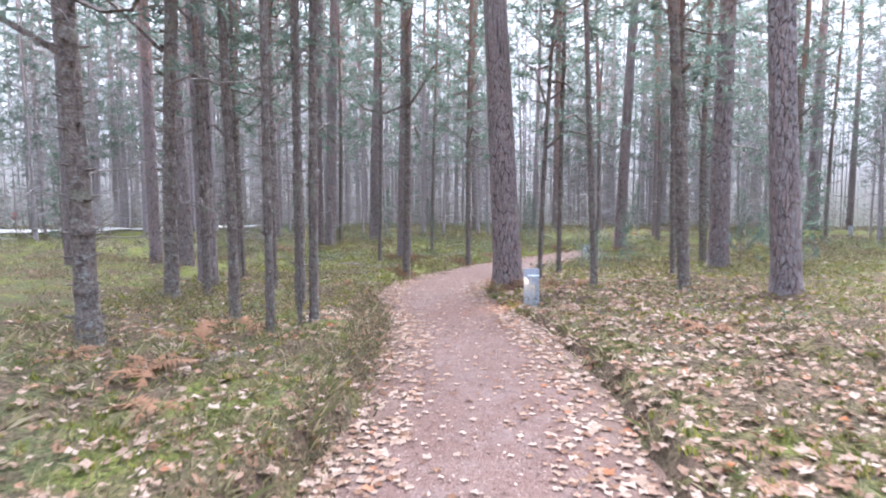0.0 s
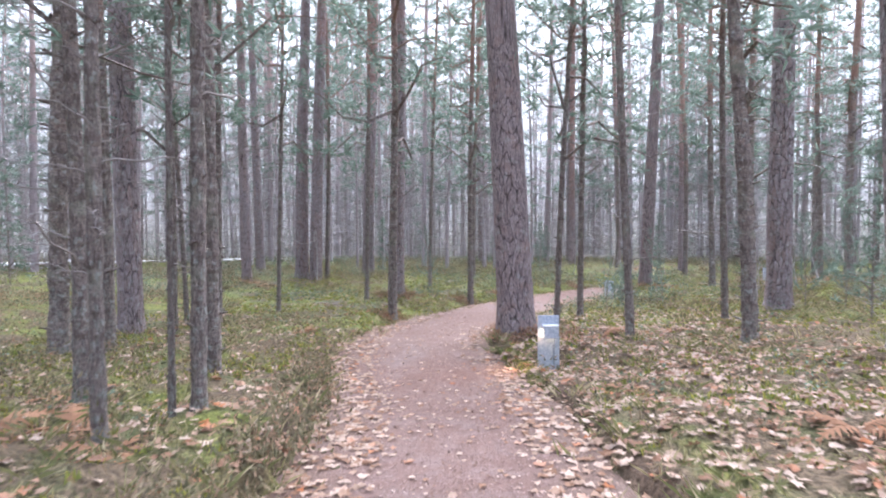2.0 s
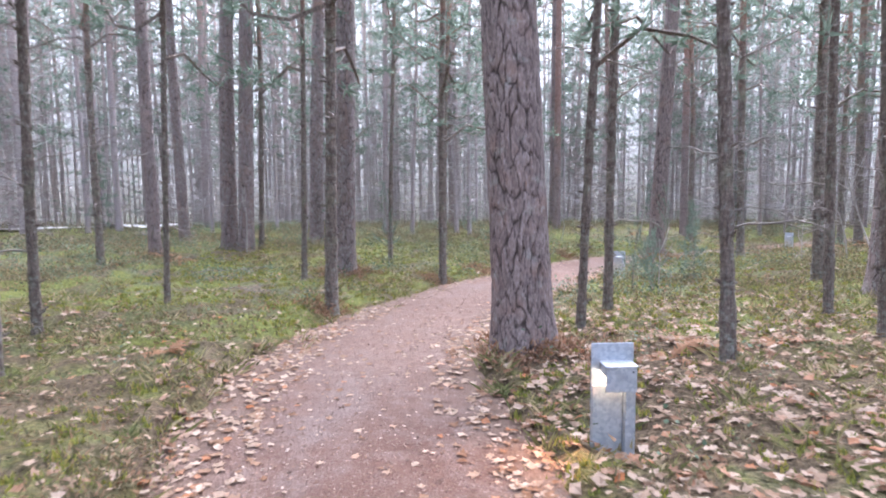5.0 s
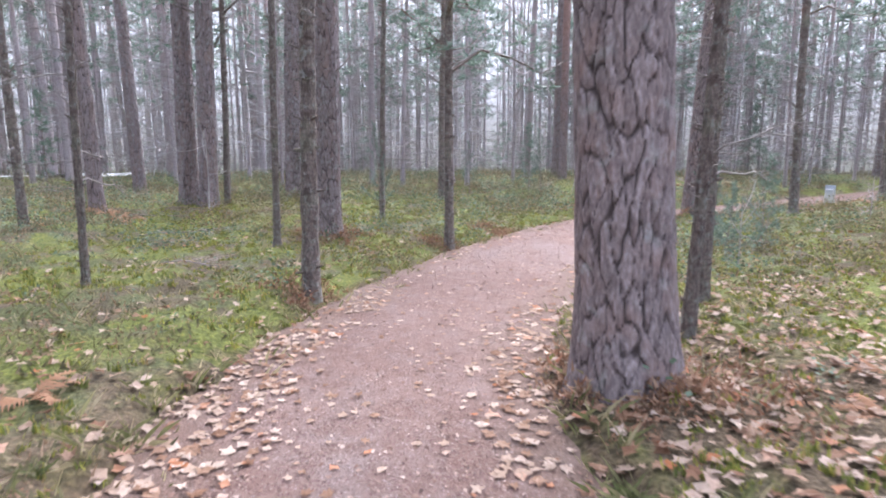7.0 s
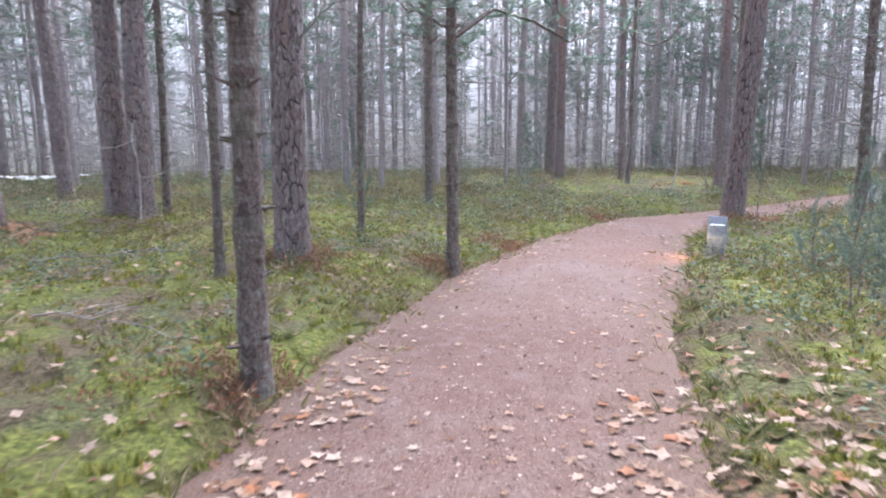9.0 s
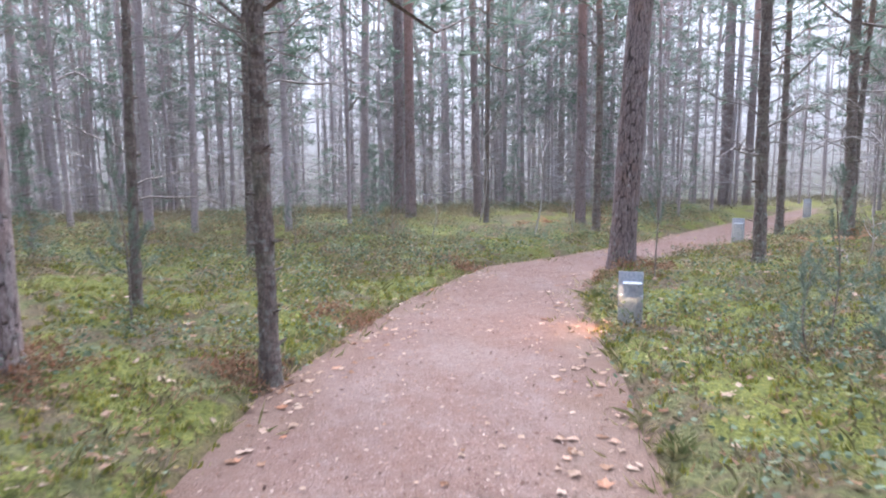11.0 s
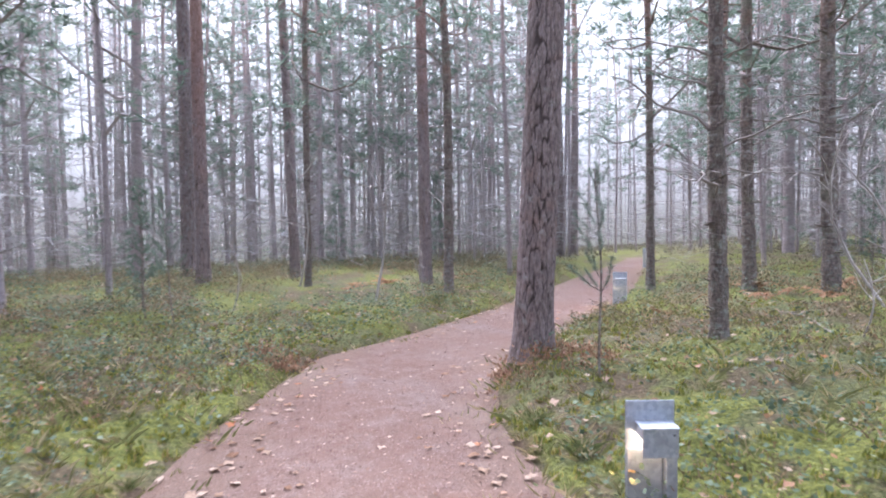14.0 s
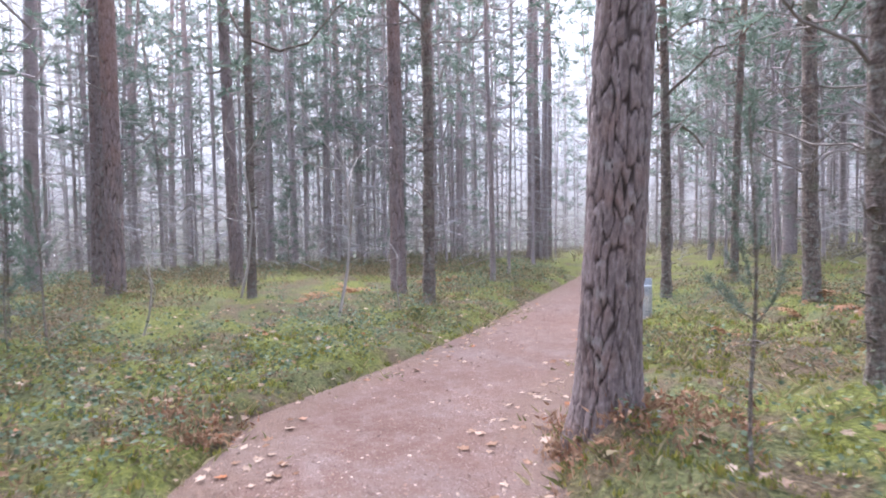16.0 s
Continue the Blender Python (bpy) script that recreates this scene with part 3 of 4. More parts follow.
def P(x, y, r, lx=0.0, ly=0.0, s=0, label="", near=12):
    return tree(PINES[s], x, y, r, (lx, ly), label=label, near=near)


def Y(x, y, r, lx=0.0, ly=0.0, s=0, label="", near=32):
    return tree(POLES[s], x, y, r, (lx, ly), label=label, near=near)


# beside the first stretch
Y(-3.85, 6.4, 0.12, -0.01, 0, 0, "young pine with grey lichen low on its trunk")
Y(-5.05, 10.85, 0.12, 0, 0, 1)
Y(-2.9, 7.87, 0.063, 0.01, 0, 2)
Y(-2.12, 6.8, 0.045, 0.005, 0, 3)
P(-5.26, 12.9, 0.19, -0.01, 0, 1)
Y(-2.44, 9.27, 0.075, 0.01, 0, 3)
Y(-1.85, 7.6, 0.055, 0.012, 0, 2, "young pine with lichen, one of a close pair")
Y(-1.98, 7.45, 0.026, 0.012, 0, 0)
Y(-4.55, 11.1, 0.07, 0.0, 0, 3)
Y(-4.88, 13.57, 0.053, 0.01, 0, 0)
Y(-3.85, 12.65, 0.061, 0.015, 0, 1)
Y(-4.25, 13.87, 0.055, 0.01, 0, 2)
Y(-5.07, 14.46, 0.042, -0.03, -0.02, 3)
P(-8.7, 17.8, 0.17, -0.008, 0, 2, "Scots pine with orange-red upper bark")
P(-7.3, 16.55, 0.2, -0.02, 0, 0)
P(-10.2, 16.3, 0.14, 0.007, 0, 3)
Y(-4.12, 16.75, 0.045, 0.02, 0.01, 1)
P(4.95, 10.4, 0.22, -0.05, 0.02, 1)
Y(4.0, 12.4, 0.11, -0.035, 0.01, 2)
Y(2.35, 12.5, 0.06, -0.035, 0.008, 3)
P(5.9, 15.9, 0.23, 0.007, 0, 3)
Y(1.5, 14.35, 0.052, 0.035, 0, 0)
Y(2.08, 15.5, 0.058, 0, 0, 1)
Y(4.55, 14.9, 0.058, -0.026, 0.012, 2)
Y(4.48, 13.75, 0.07, -0.03, 0.015, 3)
Y(6.5, 18.6, 0.1, -0.03, 0.014, 0)
# beside the bend
Y(-1.6, 16.25, 0.085, 0.012, 0, 1)
P(-2.1, 20.9, 0.22, 0.006, 0, 0, "thick Scots pine with dark plated bark")
Y(-2.75, 19.8, 0.055, 0.015, 0, 2)
Y(-1.35, 22.9, 0.055, 0.02, 0, 3)
Y(-0.07, 20.5, 0.078, -0.007, 0, 0)
P(-5.15, 24.0, 0.2, 0.02, 0.01, 1)
P(-5.7, 24.35, 0.21, 0.012, 0.012, 3)
Y(-4.85, 24.3, 0.07, 0.03, 0.01, 1)
P(-4.05, 27.5, 0.22, 0.02, 0, 0)
P(-7.1, 23.1, 0.15, -0.02, 0.0, 2)
P(-8.2, 27.7, 0.17, -0.03, 0, 1)
Y(-7.5, 21.3, 0.08, -0.02, 0.02, 3)
Y(-0.08, 27.4, 0.085, 0, 0, 1)
P(6.6, 33.9, 0.12, -0.03, 0.01, 2)
# beside the last stretch
Y(7.2, 23.25, 0.092, -0.012, 0.02, 2)
P(8.78, 31.6, 0.14, -0.012, 0.008, 2)
Y(8.55, 30.35, 0.10, 0, 0, 3)
Y(12.85, 28.7, 0.10, -0.008, 0.01, 0)
Y(11.5, 25.55, 0.11, -0.01, 0.015, 1)
Y(11.8, 24.35, 0.13, -0.013, 0.022, 3)
Y(15.1, 28.6, 0.082, -0.003, 0.006, 2)
P(19.7, 38.9, 0.26, 0.009, -0.008, 0)
P(23.5, 41.8, 0.2, 0, 0, 1)
P(0.27, 34.0, 0.2, 0.0, 0, 1)
P(4.37, 33.4, 0.145, 0.01, 0, 2, "Scots pine with orange-red upper bark")
P(4.55, 35.6, 0.17, 0.01, 0, 0)
Y(6.1, 31.9, 0.07, 0.015, -0.006, 1)
P(17.2, 49.4, 0.2, 0.018, -0.01, 3)


def old_pine(x, y, r, lean, seed, plates, h=20.0):
    """A thick pine whose bark plates stand out of the trunk."""
    rng = np.random.default_rng(seed)
    sides = 165
    z = np.concatenate([np.arange(-0.25, 4.6, 0.021), np.linspace(4.7, h, 50)])
    a = np.linspace(0, 2 * np.pi, sides, endpoint=False)
    aa, zz = np.meshgrid(a, z)
    def ring_noise(cells, tall, k):
        """Noise that closes round the trunk."""
        u, v = aa / (2 * np.pi) * cells, zz * tall
        iu, iv = np.floor(u), np.floor(v)
        fu, fv = u - iu, v - iv
        fu, fv = fu * fu * (3 - 2 * fu), fv * fv * (3 - 2 * fv)
        a0, a1 = np.mod(iu, cells), np.mod(iu + 1, cells)
        low = lattice(a0, iv, seed + k) * (1 - fu) + lattice(a1, iv, seed + k) * fu
        high = lattice(a0, iv + 1, seed + k) * (1 - fu) + lattice(a1, iv + 1, seed + k) * fu
        return low * (1 - fv) + high * fv

    keep_aa = aa
    cells, tall = plates, 5.0
    u = aa / (2 * np.pi) * cells + 0.6 * (ring_noise(12, 3.0, 31) - 0.5) + 0.35 * (ring_noise(30, 9.0, 32) - 0.5)
    v = zz * tall + 1.0 * (ring_noise(14, 2.6, 33) - 0.5) + 0.5 * (ring_noise(26, 7.0, 34) - 0.5)
    near, nxt, step = np.full(u.shape, 9.0), np.full(u.shape, 9.0), np.zeros(u.shape)
    for du in (-1, 0, 1):
        for dv in (-2, -1, 0, 1, 2):
            cu, cv = np.floor(u) + du, np.floor(v) + dv
            w = np.mod(cu, cells)
            d = np.hypot(cu + 0.05 + 0.9 * lattice(w, cv, seed + 2) - u, (cv + 0.95 * lattice(w, cv, seed + 3) - v) * 0.42)
            step = np.where(d < near, lattice(w, cv, seed + 5), step)
            nxt = np.where(d < near, near, np.minimum(nxt, d))
            near = np.minimum(near, d)
    gap = nxt - near
    furrow = np.maximum(smooth(0.0, 0.05 + 0.07 * ring_noise(13, 4.0, 4), gap), 0.35 * smooth(0.55, 0.8, ring_noise(11, 3.2, 9)))
    second = smooth(0.0, 0.08, np.abs(0.75 * ring_noise(31, 5.5, 6) + 0.25 * ring_noise(60, 13, 7) - 0.5))
    flake = ring_noise(46, 17, 8)
    plate = (0.2 + 0.8 * furrow) * (0.52 + 0.30 * step + 0.06 * second + 0.14 * flake)
    aa = keep_aa
    rad = r * (1 - 0.62 * np.clip(zz / h, 0, 1)) * (1 + 0.34 * np.exp(-np.clip(zz + 0.1, 0, 9) / 0.3))
    rad = rad * (1 + 0.10 * np.exp(-np.clip(zz + 0.1, 0, 9) / 0.35) * np.sin(4 * aa + seed) + 0.02 * np.sin(2 * aa + zz))
    deep = 0.03 * (1 - 0.75 * smooth(3.5, 8, zz))
    wrap = np.cos(aa)
    rad = rad + deep * (plate - 0.7) + 0.012 * (vnoise(aa * 9 + wrap, zz * 5, 8) - 0.5) * plate + 0.005 * (vnoise(aa * 30, zz * 24, 9) - 0.5)
    pts = np.stack([rad * np.cos(aa), rad * np.sin(aa), zz], -1)
    n = len(z)
    i = np.arange(n - 1)[:, None] * sides
    j = np.arange(sides)
    f = np.stack([i + j, i + (j + 1) % sides, i + sides + (j + 1) % sides, i + sides + j], -1).reshape(-1, 4)
    k = Mat("bark_plates_of_old_pine", 0.95, 0.12)
    fine = k.noise(50.0, 6, k.mapped(1, 1, 0.4))
    c = k.ramp(fine, (0.25, (0.11, 0.085, 0.078)), (0.55, (0.215, 0.172, 0.162)), (0.85, (0.36, 0.31, 0.295)))
    c = k.mix(k.span(k.noise(18.0, 5, k.mapped(1, 1, 0.3)), 0.5, 0.64, 0, 0.5), c, (0.09, 0.068, 0.062))
    c = k.mix(k.span(k.noise(4.0, 4), 0.5, 0.72, 0, 0.45), c, (0.22, 0.135, 0.105))
    c = k.mix(k.span(k.noise(7.0, 6), 0.60, 0.70, 0, 0.35), c, (0.33, 0.35, 0.32))
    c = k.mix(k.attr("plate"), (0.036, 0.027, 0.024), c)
    k.colour(c)
    k.bump(fine, 0.7, 0.012)
    me = mesh_of("trunk", pts, f, k.m)
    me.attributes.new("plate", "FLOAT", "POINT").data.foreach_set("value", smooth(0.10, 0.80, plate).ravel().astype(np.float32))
    base = new("old_pine_tree")
    q = Vector((0, 0, 1)).rotation_difference(Vector((*lean, 1)).normalized()).to_matrix().to_4x4()
    base.matrix_basis = Matrix.Translation((x, y, float(ground_z(x, y)) - 0.04)) @ q
    part("trunk", me, base, "deeply furrowed bark in long plates")
    wood, green = crown_shape(11, h - 0.5, 3.6, 28, 14, rng)
    part("crown", crown_mesh(wood, green, M_PINE), base)
    tagged(base, "old Scots pine with deeply furrowed bark beside the path", "tree", "forest pines")


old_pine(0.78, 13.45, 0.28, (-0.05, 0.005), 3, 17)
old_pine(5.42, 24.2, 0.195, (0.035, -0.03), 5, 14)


def fill_forest():
    """The rest of the wood, each tree a thing, and the far trees as stuff."""
    taken = [(o.matrix_basis.translation.x, o.matrix_basis.translation.y) for o in scene.objects if "tree" in o.name or "slender" in o.name]
    rng = np.random.default_rng(99)
    made = 0
    while made < 215:
        x, y = rng.uniform(-34, 44), rng.uniform(-14, 62)
        far = math.hypot(x - 2, y - 14)
        if far > 46 or float(off_path(np.array(x), np.array(y))) < 1.2 or (y < 4 and rng.random() < 0.75):
            continue
        if (-13 < x < 15 and -4 < y < 30) or math.hypot(x - 7, y - 24) < 9:
            continue
        if min(math.hypot(x - a, y - b) for a, b in taken) < 0.9:
            continue
        taken.append((x, y))
        close = math.hypot(x - 5, y - 20) < 19
        if rng.random() < (0.15 if close else 0.4):
            tree(INNER_PINES[int(rng.integers(3))], x, y, rng.uniform(0.09, 0.13 if close else 0.19), rng.normal(0, 0.012, 2))
        else:
            tree(INNER_POLES[int(rng.integers(3))], x, y, rng.uniform(0.04, 0.085), rng.normal(0, 0.018, 2))
        made += 1
    made = 0
    while made < 28:
        x, y = rng.uniform(12, 32), rng.uniform(22, 46)
        if float(off_path(np.array(x), np.array(y))) < 1.2 or math.hypot(x - 6, y - 23) < 11 or min(math.hypot(x - a, y - b) for a, b in taken) < 0.8:
            continue
        taken.append((x, y))
        tree(INNER_POLES[int(rng.integers(3))], x, y, rng.uniform(0.035, 0.075), rng.normal(0, 0.02, 2))
        made += 1
    tv, tf = tube([(0, 0, -1), (0, 0, 6), (0, 0, 18)], [1.1, 0.85, 0.3], 5)
    n = 1500
    a, d = rng.uniform(-0.6, 3.7, n), rng.uniform(25, 58, n)
    x, y = 3 + d * np.cos(a), 18 + d * np.sin(a)
    keep = (off_path(x, y) > 1.5) & (y > 2)
    x, y = x[keep], y[keep]
    n = len(x)
    r = 0.018 + 0.06 * rng.random(n) ** 2
    v, f = scatter(tv, tf, np.stack([x, y, ground_z(x, y)], -1), rng.uniform(0, 6, n), np.stack([r, r, np.ones(n)], -1), rng.normal(0, 0.015, (n, 2)))
    tagged(new("far_trunks", mesh_of("far_trunks", v, f, M_HAZED)), "trunks of the distant pine wood", "trees", kind="stuff")
    gv, gf = crown_shape(3.0, 16, 2.1, 14, 7, rng, 10, 0.40, 0.0, 0.026)[1]
    m = min(n, 340)
    v, f = scatter(gv, gf, np.stack([x, y, ground_z(x, y)], -1)[:m], rng.uniform(0, 6, m), rng.uniform(0.8, 1.2, m)[:, None], np.zeros((m, 2)))
    tagged(new("far_crowns", mesh_of("far_crowns", v, f, M_NEEDLE, False)), "green crowns of the distant pine wood", "trees", kind="stuff")
    bv, bf = twig_spray(0.05, 0.4, 11.0, 230, 1.8, rng)
    m = min(n, 900)
    v, f = scatter(bv, bf, np.stack([x, y, ground_z(x, y)], -1)[-m:], rng.uniform(0, 6, m), rng.uniform(0.8, 1.3, m)[:, None], np.zeros((m, 2)))
    tagged(new("far_twigs", mesh_of("far_twigs", v, f, M_SPRAY, False)), "dead twigs among the distant trunks", "trees", kind="stuff")
    bv, bf = twig_spray(0.02, 0.0, 2.0, 72, 1.3, rng)
    m = 560
    a, d = rng.uniform(-0.5, 3.6, m), rng.uniform(19, 50, m)
    x, y = 3 + d * np.cos(a), 18 + d * np.sin(a)
    keep = (off_path(x, y) > 1.2) & (y > 6)
    x, y = x[keep], y[keep]
    m = len(x)
    v, f = scatter(bv, bf, np.stack([x, y, ground_z(x, y)], -1), rng.uniform(0, 6, m), rng.uniform(0.6, 1.4, m)[:, None], np.zeros((m, 2)))
    tagged(new("far_brush", mesh_of("far_brush", v, f, M_SPRAY, False)), "bare brushwood under the distant pines", "undergrowth", kind="stuff")
    gv, gf = crown_shape(0.3, 2.3, 0.8, 9, 3, rng, 7, 0.22, 0.0, 0.018)[1]
    m = 330
    a, d = rng.uniform(-0.5, 3.6, m), rng.uniform(21, 54, m)
    x, y = 3 + d * np.cos(a), 18 + d * np.sin(a)
    keep = (off_path(x, y) > 1.5) & (y > 8)
    x, y = x[keep], y[keep]
    m = len(x)
    v, f = scatter(gv, gf, np.stack([x, y, ground_z(x, y)], -1), rng.uniform(0, 6, m), rng.uniform(0.4, 1.1, m)[:, None], np.zeros((m, 2)))
    tagged(new("far_saplings", mesh_of("far_saplings", v, f, M_NEEDLE, False)), "green saplings under the distant pines", "undergrowth", kind="stuff")


fill_forest()


def spruce(x, y, h, s=0):
    t = tree(SPRUCES[s], x, y, 0.04 * h / 4.6, near=0, label="young spruce with low green branches", tall=1.0)
    t.matrix_basis = t.matrix_basis @ Matrix.Scale(h / 4.6, 4)
    return tagged(t, group="young spruces")


def long_branches(x, y, r, n, lo, hi, length, seed):
    """Long crooked dead branches on the tree that stands at x, y."""
    rng = np.random.default_rng(seed)
    own = min((o for o in scene.objects if o.type == "EMPTY"), key=lambda o: (o.matrix_basis.translation.x - x) ** 2 + (o.matrix_basis.translation.y - y) ** 2)
    for q in range(n):
        b = part("dead_branch", BRANCHES[q % 5], own)
        ln = length * rng.uniform(0.6, 1.2)
        b.matrix_basis = pose(0, 0, rng.uniform(lo, hi), 0, rng.uniform(-35, 5), rng.uniform(0, 360)) @ pose(r * 0.6, 0, 0, rng.uniform(-40, 40)) @ Matrix.Diagonal((ln, ln, ln, 1))


long_branches(7.2, 23.25, 0.09, 9, 1.0, 4.2, 1.25, 71)
long_branches(11.8, 24.35, 0.13, 9, 1.5, 5.0, 1.5, 72)
long_branches(11.5, 25.55, 0.11, 7, 1.5, 4.5, 1.2, 73)
long_branches(12.85, 28.7, 0.1, 6, 1.5, 4.5, 1.2, 74)
long_branches(8.55, 30.35, 0.1, 8, 1.0, 5.0, 1.2, 75)
long_branches(-5.05, 10.85, 0.12, 4, 1.2, 4.0, 0.8, 77)
long_branches(2.35, 12.5, 0.06, 5, 1.6, 4.0, 0.9, 79)

spruce(6.9, 14.6, 3.2, 0)
spruce(8.3, 16.2, 2.4, 1)
spruce(2.65, 30.0, 2.1, 1)
spruce(3.3, 17.6, 1.1, 0)
spruce(4.4, 18.9, 1.5, 1)
spruce(-3.4, 27.0, 2.2, 0)
spruce(15.5, 24.2, 3.4, 1)
spruce(17.0, 26.0, 2.6, 0)
spruce(-14.0, 22.0, 3.6, 1)
spruce(-12.0, 30.0, 3.0, 0)
spruce(9.5, 38.0, 2.6, 1)
spruce(14.5, 40.0, 3.2, 0)


# ---- path lights ----
def sheet(outline, thick):
    """A plate from an outline in x and z, thick along y."""
    bm = bmesh.new()
    a = [bm.verts.new((x, -thick / 2, z)) for x, z in outline]
    face = bm.faces.new(a)
    ext = bmesh.ops.extrude_face_region(bm, geom=[face])
    bmesh.ops.translate(bm, verts=[v for v in ext["geom"] if isinstance(v, bmesh.types.BMVert)], vec=(0, thick, 0))
    bmesh.ops.recalc_face_normals(bm, faces=bm.faces)
    return bm


def box(x0, x1, y0, y1, z0, z1, bevel=0.003):
    bm = bmesh.new()
    bmesh.ops.create_cube(bm, size=1)
    for v in bm.verts:
        v.co = ((x0 + x1) / 2 + v.co.x * (x1 - x0), (y0 + y1) / 2 + v.co.y * (y1 - y0), (z0 + z1) / 2 + v.co.z * (z1 - z0))
    if bevel:
        bmesh.ops.bevel(bm, geom=bm.edges, offset=bevel, segments=1, affect="EDGES")
    return bm


def from_bm(name, bm, material):
    me = bpy.data.meshes.new(name)
    bm.to_mesh(me)
    bm.free()
    me.materials.append(material)
    return me


k = Mat("warm_lamp_glass", 0.4)
k.colour((1.0, 0.8, 0.55))
k.b.inputs["Emission Color"].default_value = (1.0, 0.72, 0.42, 1)
k.b.inputs["Emission Strength"].default_value = 6.0
M_LAMP = k.m
k = Mat("dark_screws", 0.5)
k.colour((0.08, 0.08, 0.085))
M_SCREW = k.m

BOLLARD = {
    "back_plate": from_bm("back_plate", box(-0.13, 0.13, 0.0, 0.006, -0.14, 0.67), M_STEEL),
    "post_plate": from_bm("post_plate", box(-0.125, 0.06, -0.018, -0.003, -0.14, 0.415, 0.002), M_STEEL),
    "post_channel": from_bm("post_channel", box(0.066, 0.127, -0.06, -0.003, -0.14, 0.415, 0.003), M_STEEL),
    "lamp_hood": from_bm("lamp_hood", box(-0.076, 0.108, -0.133, -0.127, 0.405, 0.553, 0.002), M_STEEL),
}
HOOD = {
    "lid": from_bm("lid", box(-0.082, 0.113, -0.140, -0.003, 0.556, 0.563, 0.002), M_STEEL),
    "side": from_bm("side", box(0.101, 0.107, -0.124, -0.003, 0.42, 0.553, 0.001), M_STEEL),
    "cheek": from_bm("cheek", box(-0.075, -0.069, -0.124, -0.003, 0.50, 0.553, 0.001), M_STEEL),
    "lamp_glass": from_bm("lamp_glass", box(-0.045, 0.03, -0.09, -0.03, 0.465, 0.49, 0.004), M_LAMP),
    "screw": from_bm("screw", box(0.078, 0.090, -0.138, -0.134, 0.52, 0.532, 0.002), M_SCREW),
}


def path_light(x, y, turn, glow, sunk=0.0):
    """A folded steel bollard whose lamp shines sideways over the path."""
    base = new("path_light")
    base.matrix_basis = pose(x, y, float(ground_z(x, y)) - sunk, 0, 0, turn)
    for name, me in BOLLARD.items():
        hood = part(name, me, base)
    for name, me in HOOD.items():
        part(name, me, hood)
    lamp = new("lamp", bpy.data.lights.new("lamp", "SPOT"))
    lamp.parent = base
    lamp.matrix_basis = look((-0.055, -0.065, 0.475), (-0.95, -0.45, -0.1))
    lamp.data.energy, lamp.data.color, lamp.data.spot_size, lamp.data.spot_blend = glow, (1.0, 0.50, 0.20), radians(100), 0.9
    lamp.data.shadow_soft_size = 0.04
    tagged(base, "low galvanised steel path light with warm lamp", "path light", "path lights")


path_light(1.03, 11.06, 3, 8.0, -0.05)
path_light(3.75, 21.36, -34, 11.0, 0.10)
path_light(10.65, 27.65, -50, 4.0)
path_light(19.2, 34.0, -50, 3.0)


# ---- leaf litter and undergrowth ----
def leaf_shape(lobes, rng):
    n = lobes * 2 + 2
    a = np.linspace(-2.7, 2.7, n)
    r = np.where(np.arange(n) % 2 == 0, 0.52, 0.32) * (0.75 + 0.35 * np.cos(a / 2)) * rng.uniform(0.85, 1.15, n)
    x, y = r * np.cos(a), r * np.sin(a) * 0.8
    z = 0.10 * np.abs(y) + 0.07 * rng.uniform(-1, 1, n)
    v = np.concatenate([[[-0.1, 0, 0]], np.stack([x, y, z], -1)])
    return v, np.array([(0, i, i + 1) for i in range(1, n)] + [(0, n, 1)])


def strew(n, x0, x1, y0, y1, weight, rng):
    x, y = rng.uniform(x0, x1, n), rng.uniform(y0, y1, n)
    keep = rng.random(n) < weight(x, y)
    return x[keep], y[keep]


def leaf_weight(x, y):
    e = off_path(x, y)
    near = 1 - smooth(12.5, 18, y)
    bank = np.where(x > 0.3, 1.05, 0.2) * near + 0.10
    bank = bank * np.where(e > 0, 1, 0)
    rim = np.exp(-((e + 0.2) / 0.24) ** 2) * (2.2 * (1 - smooth(12, 17, y)) + 0.5)
    rim = rim * np.where((x < np.interp(y, LEFT_Y, LEFT_X) + 0.9) & (y < 17), 1.5, np.where(y > 8, 0.45, 1.0))
    on = np.where(e < 0, 0.2 * (1 - 0.85 * smooth(9, 20, y)), 0)
    return np.clip((bank + rim + on) * (0.25 + 1.2 * vnoise(x * 0.9, y * 0.9, 21)), 0, 1)


def near_leaf_weight(x, y):
    return leaf_weight(x, y) * (1 - 0.88 * smooth(2.8, 5.8, off_path(x, y)))


